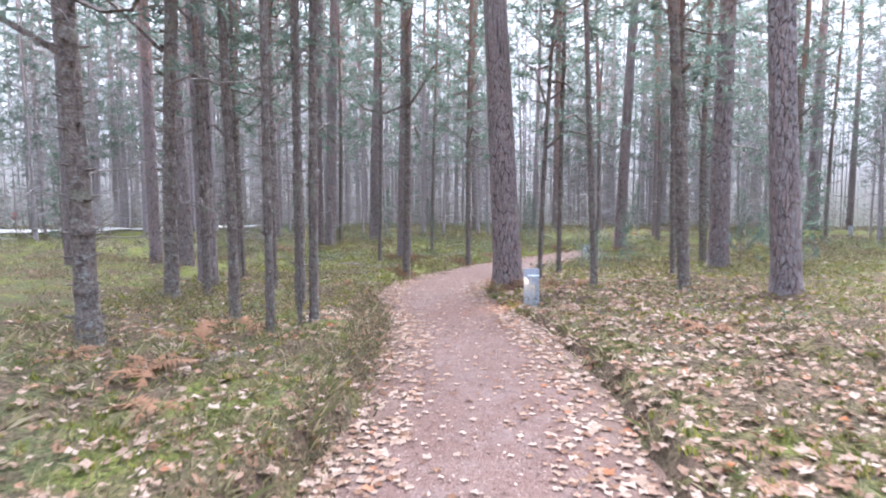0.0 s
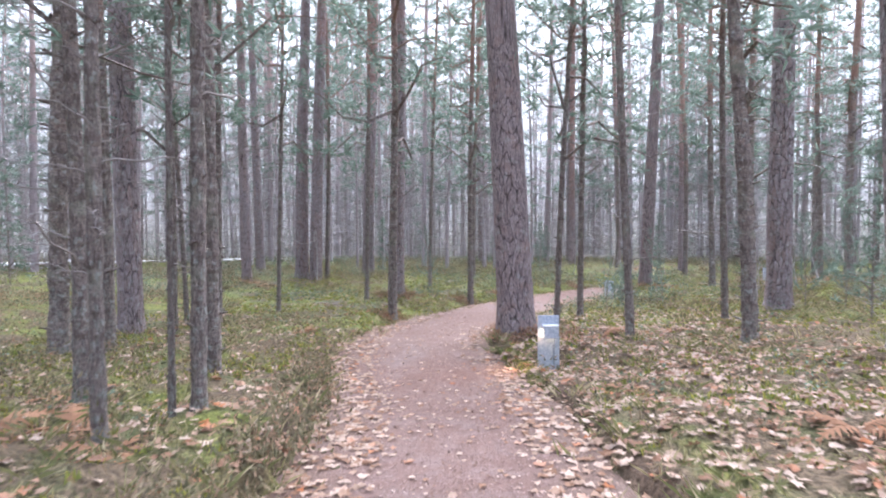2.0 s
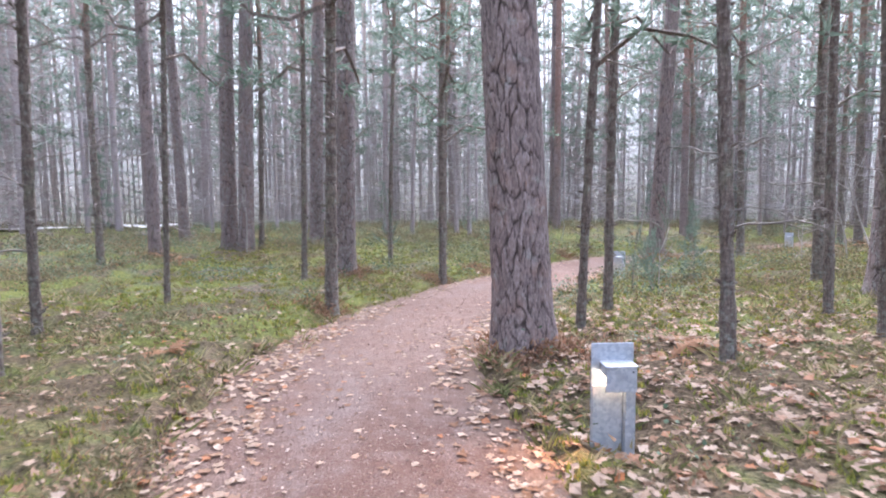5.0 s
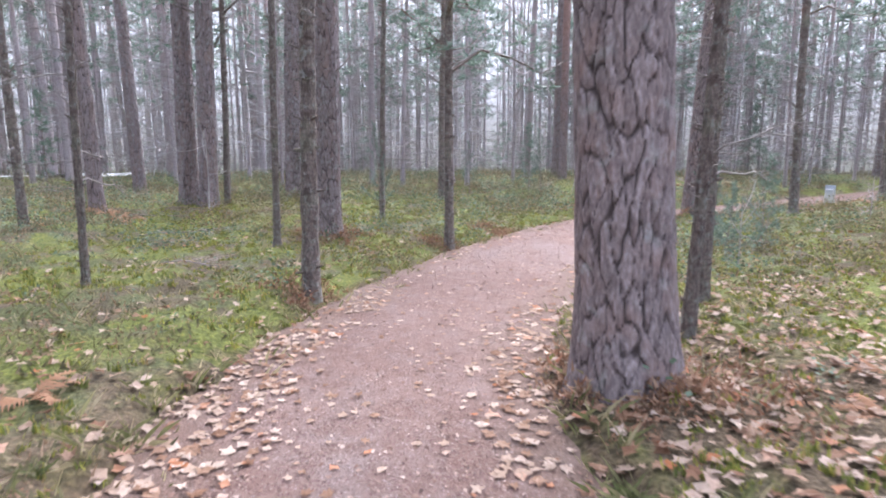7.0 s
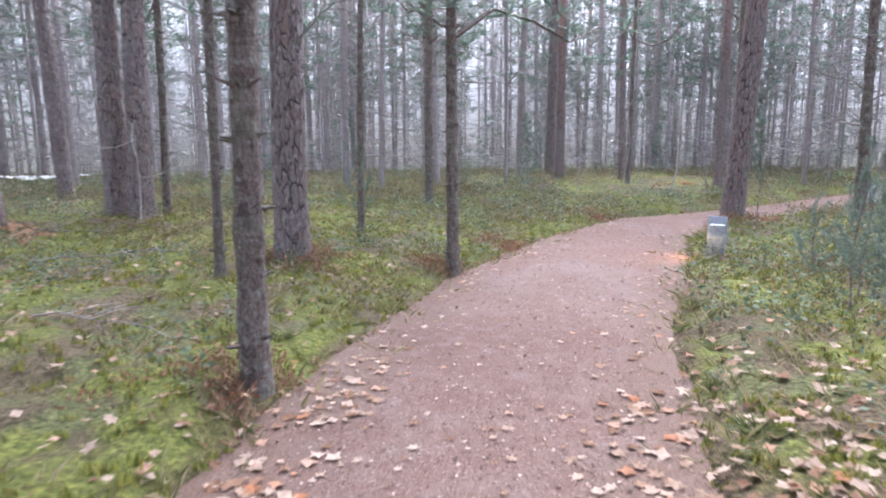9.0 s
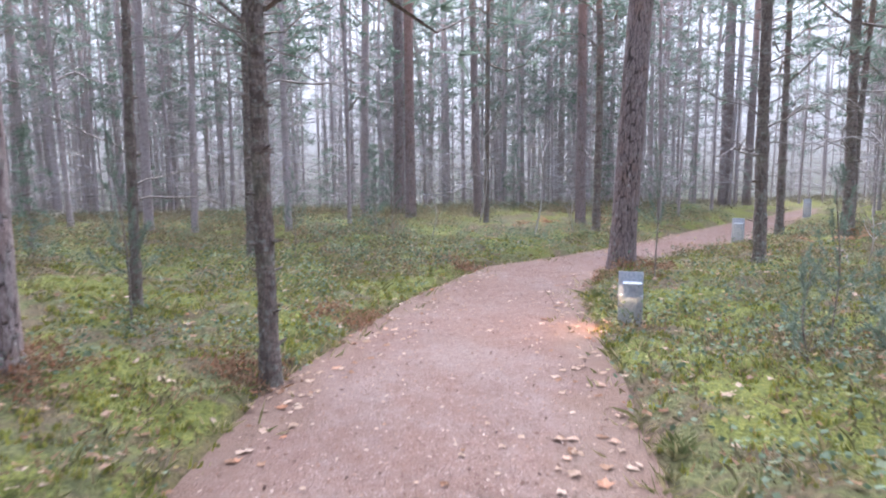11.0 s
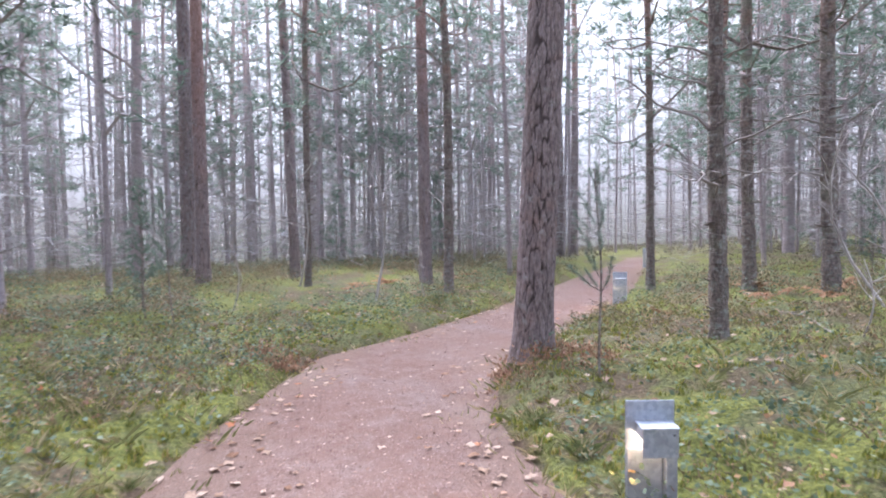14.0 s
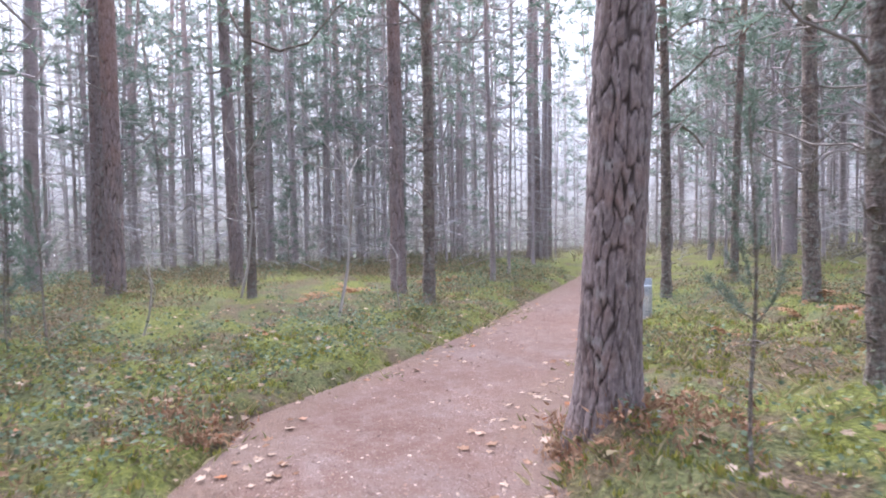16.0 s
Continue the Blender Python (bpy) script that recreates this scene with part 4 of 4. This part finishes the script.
def build_leaves():
    rng = np.random.default_rng(5)
    pieces = []
    for k in range(4):
        lv, lf = leaf_shape(3 + k % 3, rng)
        for n, area in ((8200, (-6, 7, 0.4, 16)), (7500, (-7, 11, 16, 31)), (3200, (-15, 16, -9, 17))):
            x, y = strew(n, *area, leaf_weight if area[0] == -15 else near_leaf_weight, rng)
            if area[0] == -15:
                out = (x < -6) | (x > 7) | (y < 0.4)
                x, y = x[out], y[out]
            n = len(x)
            e = off_path(x, y)
            z = top_z(x, y) + 0.010 + 0.03 * rng.random(n) * (e > 0)
            size = rng.uniform(0.05, 0.115, n) * np.where(e < -0.5, 0.75, 1.0)
            pieces.append(scatter(lv, lf, np.stack([x, y, z], -1), rng.uniform(0, 6.28, n), size, rng.normal(0, 0.14, (n, 2)) * np.where(e > 0, 1.5, 0.45)[:, None]))
    v, f = joined(pieces)
    crumbs = []
    for q in range(3):
        n = 4200
        y = rng.uniform(0.5, 31, n)
        xl, xr = edges(y)
        x = xl + (xr - xl) * rng.random(n)
        cv = np.array([[0, 0, 0], [1, 0.2, 0.1], [0.6, 0.8, 0.25], [-0.2, 0.6, 0.0]])
        crumbs.append(scatter(cv, np.array([[0, 1, 2, 3]]), np.stack([x, y, path_z(x, y) + 0.004], -1), rng.uniform(0, 6.28, n), rng.uniform(0.007, 0.028, n), rng.normal(0, 0.2, (n, 2))))
    tagged(new("leaf_crumbs", mesh_of("leaf_crumbs", *joined(crumbs), M_CRUMB, False)), "crumbs of leaves and grit on the path", "litter", kind="stuff")
    tagged(new("fallen_leaves", mesh_of("fallen_leaves", v, f, M_LEAF, False)), "pale brown fallen oak and maple leaves", "leaves", kind="stuff")


def blades(n, h, w, rng, bend=0.5):
    a, t = rng.uniform(0, 6.28, n), rng.uniform(0.1, 0.9, n)
    d = np.stack([np.cos(a), np.sin(a)], -1)
    hh = h * rng.uniform(0.5, 1.1, n)
    root = rng.normal(0, 0.25 * h, (n, 2))
    s = np.stack([-d[:, 1], d[:, 0]], -1) * w
    v = np.zeros((n, 4, 3))
    v[:, 0, :2], v[:, 1, :2] = root - s, root + s
    v[:, 2, :2] = root + d * (t * bend * hh)[:, None] * 0.45 + s * 0.7
    v[:, 2, 2] = hh * 0.6
    v[:, 3, :2] = root + d * (t * bend * hh)[:, None] * 1.2
    v[:, 3, 2] = hh
    f = (np.arange(n) * 4)[:, None] + np.array([[0, 1, 2, 3]])
    return v.reshape(-1, 3), f


def sprig(n, h, leaf, rng):
    """A low shrub: small leaves over a dome."""
    p = rng.normal(size=(n, 3)) * [0.45 * h, 0.45 * h, 0.28 * h] + [0, 0, 0.6 * h]
    p[:, 2] = np.abs(p[:, 2])
    d = rng.normal(size=(n, 3)) * [1, 1, 0.45]
    d /= np.linalg.norm(d, axis=1)[:, None]
    s = np.cross(d, rng.normal(size=(n, 3)) * 0.45 + [0, 0, 1])
    s /= np.linalg.norm(s, axis=1)[:, None]
    d, s = d * leaf, s * leaf * 0.42
    v = np.stack([p - d * 0.5, p + s, p + d * 0.5, p - s], 1).reshape(-1, 3)
    return v, (np.arange(n) * 4)[:, None] + np.array([[0, 1, 2, 3]])


def carpet(name, label, shapes, count, area, weight, size, material, rng, sink=0.02):
    pieces = []
    for v, f in shapes:
        x, y = strew(count // len(shapes), *area, weight, rng)
        n = len(x)
        pieces.append(scatter(v, f, np.stack([x, y, ground_z(x, y) - sink], -1), rng.uniform(0, 6.28, n), rng.uniform(*size, n), rng.normal(0, 0.15, (n, 2))))
    tagged(new(name, mesh_of(name, *joined(pieces), material, False)), label, "undergrowth", kind="stuff")


def heath_blades(n, h, rng):
    """Fine upright sprigs, three-sided."""
    a = rng.uniform(0, 6.28, n)
    root = rng.normal(0, 0.38 * h, (n, 2))
    tip = root + np.stack([np.cos(a), np.sin(a)], -1) * (0.3 * h * rng.random(n))[:, None]
    w = 0.007
    v = np.zeros((n, 3, 3))
    v[:, 0, :2] = root - np.stack([np.sin(a), -np.cos(a)], -1) * w
    v[:, 1, :2] = root + np.stack([np.sin(a), -np.cos(a)], -1) * w
    v[:, 1, 2] = 0.2 * h
    v[:, 2, :2] = tip
    v[:, 2, 2] = h * rng.uniform(0.5, 1.1, n)
    return v.reshape(-1, 3), (np.arange(n) * 3)[:, None] + np.array([[0, 1, 2]])


def fine_sprig(n, h, leaf, rng):
    """A low tuft of heather: tiny three-cornered shoots over a dome."""
    p = rng.normal(size=(n, 3)) * [0.6 * h, 0.6 * h, 0.3 * h] + [0, 0, 0.5 * h]
    p[:, 2] = np.abs(p[:, 2])
    d = rng.normal(size=(n, 3)) + [0, 0, 0.9]
    d *= leaf / np.linalg.norm(d, axis=1)[:, None]
    s = np.cross(d, rng.normal(size=(n, 3)))
    s *= 0.22 * leaf / (np.linalg.norm(s, axis=1)[:, None] + 1e-9)
    v = np.stack([p - s, p + s, p + d * 1.3], 1).reshape(-1, 3)
    return v, (np.arange(n) * 3)[:, None] + np.array([[0, 1, 2]])


def moss_weight(x, y):
    e = off_path(x, y)
    return np.clip(1.2 * np.exp(-((x - 8.6) / 1.6) ** 2 - ((y - 24.6) / 1.8) ** 2), 0, 1) * 0.5 +  smooth(-0.14, 0.12, e + 0.25 * (vnoise(x * 2.1, y * 2.1, 47) - 0.5)) * np.clip(2.4 * vnoise(x * 0.6, y * 0.6, 37) - 0.55, 0.05, 1) * np.where((x > 1) & (y < 14), 0.6, np.where(y < 9.5, 0.45, 1))


def grass_weight(x, y):
    e = off_path(x, y)
    edge = np.exp(-((e - 0.04) / 0.17) ** 2) * 0.9
    return np.clip(smooth(0.0, 0.2, e) * np.clip(1.8 * vnoise(x * 0.8, y * 0.8, 31) - 0.5, 0.03, 1) * np.where((x > 1) & (y < 15), 0.6, 0.8) + edge, 0, 1)


def heath_weight(x, y):
    e = off_path(x, y)
    brow = np.exp(-((e - 0.14) / 0.14) ** 2) * (1 - smooth(11, 14, y)) * np.where(x < 0, 1.0, 0.5)
    return np.clip(smooth(0.1, 0.4, e) * np.clip(2.8 * vnoise(x * 0.5, y * 0.5, 33) - 0.6, 0, 1) * (np.where(x < 0, 0.5, 0.15) * (1 - smooth(13, 20, y)) + smooth(13, 20, y)) + brow, 0, 1)


def berry_weight(x, y):
    e = off_path(x, y)
    patch = np.clip(3.2 * vnoise(x * 0.45, y * 0.45, 35) - 0.9, 0, 1)
    beside = np.clip(2.8 * vnoise(x * 0.7, y * 0.7, 36) - 0.3, 0, 1) * np.where(x < 0.5 * (np.interp(y, LEFT_Y, LEFT_X) + np.interp(y, RIGHT_Y, RIGHT_X)), smooth(19.5, 21.5, y), smooth(15.5, 17.5, y) * (1 - smooth(21, 23.5, y))) * (1 - smooth(1.6, 3.2, e))
    return smooth(0.05, 0.35, e) * (np.maximum(patch * smooth(17, 22, y) * np.where(x < 4.5, 0.8, 0.3), beside) + 0.05)


def build_undergrowth():
    rng = np.random.default_rng(17)
    moss = [heath_blades(16, 0.05, rng) for _ in range(4)]
    carpet("moss", "bright yellow-green moss cushions", moss, 22000, (-6, 10, 0.6, 29), moss_weight, (0.7, 1.5), M_GRASS, rng, 0.005)
    grass = [blades(9, 0.12, 0.0028, rng, 1.6) for _ in range(5)]
    carpet("grass", "tufts of moss and dry grass", grass, 15000, (-6, 11, 0.6, 30), grass_weight, (0.5, 1.3), M_DRY, rng)
    heath = [fine_sprig(32, 0.17, 0.036, rng) for _ in range(4)]
    carpet("heather", "low brownish green heather", heath, 18000, (-12, 16, 0.8, 42), heath_weight, (0.6, 1.4), M_HEATH, rng)
    carpet("edge_heather", "dark tufts of heather over the path's eroded edge", heath, 2600, (-2.9, -0.5, 0.5, 11), lambda x, y: np.exp(-((off_path(x, y) - 0.1) / 0.14) ** 2), (0.6, 1.25), M_HEATH, rng, 0.05)
    berry = [sprig(18, 0.24, 0.04, rng) for _ in range(4)]
    carpet("bilberry", "low green bilberry shrubs", berry, 16000, (-12, 16, 7, 42), berry_weight, (0.6, 1.3), M_BERRY, rng)
    far = [fine_sprig(22, 0.2, 0.085, rng) for _ in range(3)]
    carpet("far_undergrowth", "brownish green undergrowth of the distant wood", far, 6500, (-45, 50, 20, 75), far_weight, (0.6, 1.5), M_FAR, rng)
    carpet("far_shrubs", "olive shrubs of the distant wood", far, 5000, (-45, 50, 14, 75), far_weight, (0.5, 1.3), M_FAR, rng)


def far_weight(x, y):
    inner = (x > -10) & (x < 13) & (y < 34)
    return np.where(inner, 0, smooth(0.3, 1.0, off_path(x, y)) * np.clip(1.8 * vnoise(x * 0.3, y * 0.3, 39) - 0.2, 0.1, 1))


build_leaves()
build_undergrowth()


# ---- single small things ----
def frond(rng, n=12, length=0.55):
    """A drooping dead fern frond: a stalk with paired leaflets."""
    out_v, out_f = [], []
    s = np.linspace(0.0, 1, n)
    bend = rng.uniform(0.3, 0.7)
    stalk = [np.array([t * length, 0.02 * math.sin(5 * t), length * (0.75 * t - bend * 1.4 * t * t)]) for t in s]
    for t, p in zip(s, stalk):
        out_v += [p - [0, 0.005, 0], p + [0, 0.005, 0]]
    for q in range(n - 1):
        out_f.append((2 * q, 2 * q + 1, 2 * q + 3, 2 * q + 2))
    for q in range(1, n):
        w = 0.22 * length * math.sin(math.pi * (0.12 + 0.86 * s[q])) + 0.015
        for side, k in ((-1, 0), (1, 1)):
            out_v.append(stalk[q] + np.array([0.45 * w, side * w, -0.25 * w + rng.normal(0, 0.02)]))
            out_f.append((2 * (q - 1) + k, 2 * q + k, len(out_v) - 1))
    return mesh_of("frond", np.array(out_v), out_f, M_FERN, False)


FRONDS = [frond(np.random.default_rng(200 + q)) for q in range(5)]


def bracken(x, y, size, q=0):
    base = new("bracken")
    base.matrix_basis = pose(x, y, float(ground_z(x, y)) - 0.02, 0, 0, RNG.uniform(0, 360)) @ Matrix.Scale(size, 4)
    for k in range(8):
        f = part("frond", FRONDS[(k + q) % 5], base)
        f.matrix_basis = pose(0, 0, 0, RNG.uniform(-20, 20), RNG.uniform(-15, 20), k * 46 + RNG.uniform(-15, 15)) @ Matrix.Scale(RNG.uniform(0.6, 1.2), 4)
    tagged(base, "dead reddish-brown bracken on the forest floor", "fern", "dead bracken")


for q, (x, y, size) in enumerate(((-2.6, 6.2, 0.8), (-3.1, 6.9, 0.9), (-2.4, 7.0, 0.7), (-3.6, 5.6, 0.9), (-1.9, 6.6, 0.6), (-3.3, 8.2, 0.8), (-2.2, 4.4, 0.7), (-2.7, 5.2, 0.8))):
    bracken(x, y, size, q % 3)
for q, (x, y, size) in enumerate(((2.7, 7.4, 0.8), (3.3, 8.2, 0.7), (2.0, 12.9, 0.7), (2.6, 13.3, 0.8), (3.2, 13.4, 0.7), (-2.6, 13.2, 0.6), (-6.9, 23.0, 0.9), (-6.2, 22.4, 0.8), (-7.2, 21.6, 0.7), (1.5, 9.0, 0.4))):
    bracken(x, y, size, q % 3)
for q, (x, y, size) in enumerate(((10.6, 24.6, 0.9), (11.1, 24.0, 0.9), (10.2, 25.1, 0.8), (11.6, 25.5, 0.9), (12.9, 24.7, 1.0), (8.9, 25.3, 0.5), (8.0, 32.0, 0.8), (6.8, 31.2, 0.8), (10.0, 32.4, 0.8), (11.0, 33.0, 0.8))):
    bracken(x, y, size, q % 3)
for q, (x, y, size) in enumerate(((5.1, 23.85, 0.3), (5.45, 23.8, 0.26), (5.0, 24.1, 0.28), (3.5, 26.15, 0.42), (1.0, 22.45, 0.45), (1.2, 22.6, 0.35))):
    bracken(x, y, size, q % 3)


def bare_bush(x, y, h, seed, label="bare leafless sapling with pale twigs", lean=(0.0, 0.0)):
    """A leafless young birch, forked over and over."""
    rng = np.random.default_rng(seed)
    out = []

    def grow(p, d, ln, w, level):
        s = np.linspace(0, 1, 5)
        side = np.cross(d, rng.normal(size=3)) * 0.12
        pts = p + np.outer(s, d * ln) + np.outer(np.sin(s * 3.1), side * ln)
        out.append(tube(pts, w * (1 - 0.55 * s), 5 if level < 2 else 3))
        if level == 3:
            return
        for t in rng.uniform(0.3, 1.0, 5 if level == 0 else 3):
            q = np.array([np.interp(t, s, pts[:, k]) for k in range(3)])
            e = d + rng.normal(0, 0.6, 3)
            e[2] = e[2] * 0.7 + 0.15
            grow(q, e / np.linalg.norm(e), ln * rng.uniform(0.35, 0.6), w * 0.5, level + 1)

    grow(np.zeros(3), np.array([lean[0], lean[1], 1.0]), h * 0.75, 0.006 + 0.0055 * h, 0)
    ob = new("bare_sapling", mesh_of("bare_sapling", *joined(out), M_BIRCH))
    ob.matrix_basis = pose(x, y, float(ground_z(x, y)) - 0.03)
    tagged(ob, label, "sapling", "bare saplings")


bare_bush(6.6, 29.9, 3.6, 302)
bare_bush(5.9, 31.9, 3.4, 303)
bare_bush(9.3, 22.4, 2.6, 304, lean=(-0.35, 0.2))
bare_bush(10.2, 22.9, 3.0, 305, lean=(-0.3, 0.1))
bare_bush(3.9, 29.6, 1.5, 306)
bare_bush(7.6, 29.8, 1.2, 307)
bare_bush(-4.9, 23.2, 2.2, 308)
bare_bush(8.2, 22.3, 1.1, 309)
bare_bush(3.4, 17.6, 1.2, 310)


def sapling_branch(rng, length=0.4, n=130):
    """A side branch along x with needles on its outer part."""
    t = np.linspace(0, 1, 6)
    pts = np.stack([length * t, 0.04 * np.sin(4 * t + rng.uniform(0, 6)) * t, length * (0.15 * t + 0.25 * t * t)], -1)
    wood = tube(pts, 0.005 * (1 - 0.7 * t), 4)
    u = 1 - 0.75 * rng.random(n) ** 1.4
    p = np.stack([np.interp(u, t, pts[:, q]) for q in range(3)], -1)
    d = rng.normal(size=(n, 3)) + [0.9, 0, 0.45]
    d *= (0.065 * rng.uniform(0.7, 1.2, n) / np.linalg.norm(d, axis=1))[:, None]
    side = np.cross(d, rng.normal(size=(n, 3)))
    side *= 0.0036 / (np.linalg.norm(side, axis=1)[:, None] + 1e-9)
    green = (np.stack([p - side, p + side, p + d], 1).reshape(-1, 3), (np.arange(n) * 3)[:, None] + np.array([[0, 1, 2]]))
    me = crown_mesh(wood, green, M_POLE)
    me.name = "branch"
    return me


SIDE_BRANCHES = [sapling_branch(np.random.default_rng(500 + q)) for q in range(4)]


def pine_sapling(x, y, h, seed, bare=0.3, lush=1.0):
    """A young pine no taller than a man: a thin stem, whorls of branches, a leader."""
    rng = np.random.default_rng(seed)
    base = new("pine_sapling")
    base.matrix_basis = pose(x, y, float(ground_z(x, y)) - 0.02, rng.uniform(-3, 3), rng.uniform(-3, 3), rng.uniform(0, 360))
    t = np.linspace(0, 1, 9)
    pts = np.stack([0.025 * np.sin(5 * t), 0.02 * np.sin(7 * t + 1), h * t], -1)
    part("stem", mesh_of("stem", *tube(pts, 0.004 + 0.0048 * h * (1 - 0.85 * t), 6), M_POLE), base)
    for q in range(int(7 * bare * h)):
        b = part("dead_branch", BRANCHES[q % 5], base)
        ln = rng.uniform(0.12, 0.4)
        b.matrix_basis = pose(0, 0, h * rng.uniform(0.06, 0.55), 0, rng.uniform(-40, 0), rng.uniform(0, 360)) @ Matrix.Scale(ln, 4)
    z = h * bare
    while z < h * 0.97:
        f = z / h
        for q in range(int(rng.integers(2, 5))):
            b = part("branch", SIDE_BRANCHES[q % 4], base)
            k = lush * (1.35 - 1.0 * f) * rng.uniform(0.6, 1.1)
            b.matrix_basis = pose(0, 0, z + rng.normal(0, 0.02), 0, rng.uniform(-35, 5) - 25 * f, q * 110 + rng.uniform(-40, 40)) @ Matrix.Diagonal((k, max(k, 0.7), max(k, 0.7), 1))
        z += rng.uniform(0.12, 0.22)
    leader = part("leader", SIDE_BRANCHES[0], base)
    leader.matrix_basis = pose(0, 0, h * 0.9, 0, -80, 0) @ Matrix.Scale(0.6, 4)
    tagged(base, "thin young pine sapling with sparse green needles", "sapling", "pine saplings")


for q, (x, y, h, bare, lush) in enumerate(((5.37, 23.2, 1.9, 0.42, 0.95), (2.95, 17.4, 1.15, 0.3, 0.9), (0.62, 26.9, 1.5, 0.35, 0.9), (2.93, 29.1, 1.9, 0.4, 1.1), (2.6, 29.4, 1.5, 0.4, 1.0), (4.74, 19.7, 1.5, 0.25, 0.9), (-1.33, 22.4, 1.9, 0.25, 0.9), (3.4, 17.9, 0.9, 0.2, 1.1), (3.6, 18.9, 0.7, 0.15, 1.0), (7.7, 16.9, 2.1, 0.2, 1.5), (6.6, 16.3, 1.8, 0.15, 1.5))):
    pine_sapling(x, y, h, 520 + q, bare, lush)


GRASS_MESHES = [mesh_of("grass_tuft", *blades(80, 0.11, 0.0011, np.random.default_rng(560 + q), 1.8), islands_material("fresh_grass", [(0.0, (0.08, 0.10, 0.035)), (0.5, (0.15, 0.17, 0.065)), (1.0, (0.30, 0.26, 0.14))], 0.9, 0.35), False) for q in range(3)]


def grass_tuft(x, y, k, q):
    ob = new("grass_tuft", GRASS_MESHES[q % 3])
    ob.matrix_basis = pose(x, y, float(ground_z(x, y)) - 0.02, 0, 0, RNG.uniform(0, 360)) @ Matrix.Scale(k, 4)
    tagged(ob, "fresh green tuft of grass at the path's edge", "grass", "grass tufts")


for q, y in enumerate((1.9, 3.3, 4.6, 6.1, 9.0, 12.3, 14.6, 15.3, 16.1, 16.7, 17.4, 18.2, 19.5, 22.1, 22.7)):
    grass_tuft(float(edges(y)[1]) + RNG.uniform(0.08, 0.5), y, RNG.uniform(0.6, 1.15), q)
for q, y in enumerate((2.2, 4.1, 5.4, 8.6, 11.1, 12.4, 17.3, 21.6, 23.4, 24.6)):
    grass_tuft(float(edges(y)[0]) - RNG.uniform(0.1, 0.6), y, RNG.uniform(0.6, 1.15), q)


def fallen_branch(x, y, length, turn, seed):
    v, f = branch_shape(np.random.default_rng(seed))
    ob = new("fallen_branch", mesh_of("fallen_branch", v * [length, length, length * 0.5], f, M_TWIG))
    ob.matrix_basis = pose(x, y, float(ground_z(x, y)) + 0.035, 0, 0, turn)
    tagged(ob, "dry fallen branch lying on the moss", "branch", "fallen branches")


fallen_branch(-5.2, 20.6, 1.6, 10, 401)
fallen_branch(-3.6, 17.6, 1.3, -15, 402)
fallen_branch(-6.6, 22.8, 1.8, 5, 403)
fallen_branch(-2.3, 5.4, 0.6, 70, 404)
fallen_branch(8.2, 22.6, 1.2, 40, 405)


def edge_board(x, y, turn):
    """The end of a worn board in the path's edge."""
    ob = new("edge_board", from_bm("edge_board", box(-0.16, 0.16, -0.02, 0.02, -0.12, 0.09, 0.008), M_POLE))
    ob.matrix_basis = pose(x, y, float(path_z(x, y)), 4, 0, turn)
    tagged(ob, "weathered wooden board end in the path's edge", "board")


edge_board(3.2, 20.75, 35)


# ---- litter round the old pines, and far things ----
def pine_litter(x, y):
    spots = ((5.42, 24.2, 0.55), (0.78, 13.35, 0.55), (3.5, 26.2, 0.35), (0.9, 22.5, 0.4), (-1.6, 16.2, 0.35), (-0.1, 20.5, 0.3), (-2.1, 20.9, 0.5))
    return np.clip(sum(1.4 * np.exp(-((x - a) ** 2 + (y - b) ** 2) / w ** 2) for a, b, w in spots), 0, 1) * smooth(-0.05, 0.1, off_path(x, y))


rng = np.random.default_rng(77)
carpet("brown_tufts", "reddish-brown tufts at the foot of the pines", [fine_sprig(26, 0.12, 0.05, rng) for _ in range(3)], 16000, (-3, 7, 12, 28), pine_litter, (0.4, 1.1), M_TUFT, rng)


def far_track():
    """A pale track far off among the trunks."""
    s = np.linspace(0, 1, 30)
    x = np.interp(s, (0, 0.3, 0.6, 1), (-9.5, -14.0, -20.5, -34.0))
    y = np.interp(s, (0, 0.3, 0.6, 1), (39.5, 36.0, 32.0, 27.0))
    v = np.stack([np.stack([x, y - 0.5, ground_z(x, y - 0.5) + 0.12], -1), np.stack([x, y + 0.7, ground_z(x, y + 0.7) + 0.16], -1)], 1)
    k = Mat("pale_sand", 0.9)
    k.colour(k.ramp(k.noise(3.0, 4), (0.3, (0.45, 0.43, 0.40)), (0.7, (0.62, 0.61, 0.58))))
    tagged(new("road", mesh_of("road", v, grid_faces(30, 2), k.m)), "pale sandy track far off between the trees", "road", kind="structure")


far_track()


def trail_marker(x, y):
    base = new("trail_marker")
    base.matrix_basis = pose(x, y, float(ground_z(x, y)), 0, 0, 35)
    part("post", from_bm("post", box(-0.04, 0.04, -0.04, 0.04, -0.2, 1.1, 0.006), M_POLE), base)
    k = Mat("red_paint", 0.5, 0.4)
    k.colour(k.ramp(k.noise(8.0, 4), (0.3, (0.55, 0.05, 0.03)), (0.7, (0.68, 0.08, 0.05))))
    part("sign_board", from_bm("sign_board", box(-0.17, 0.17, -0.065, -0.045, 0.62, 0.98, 0.006), k.m), base, "red painted board")
    tagged(base, "small red marker board on a wooden post", "sign")


trail_marker(-28.0, 39.3)
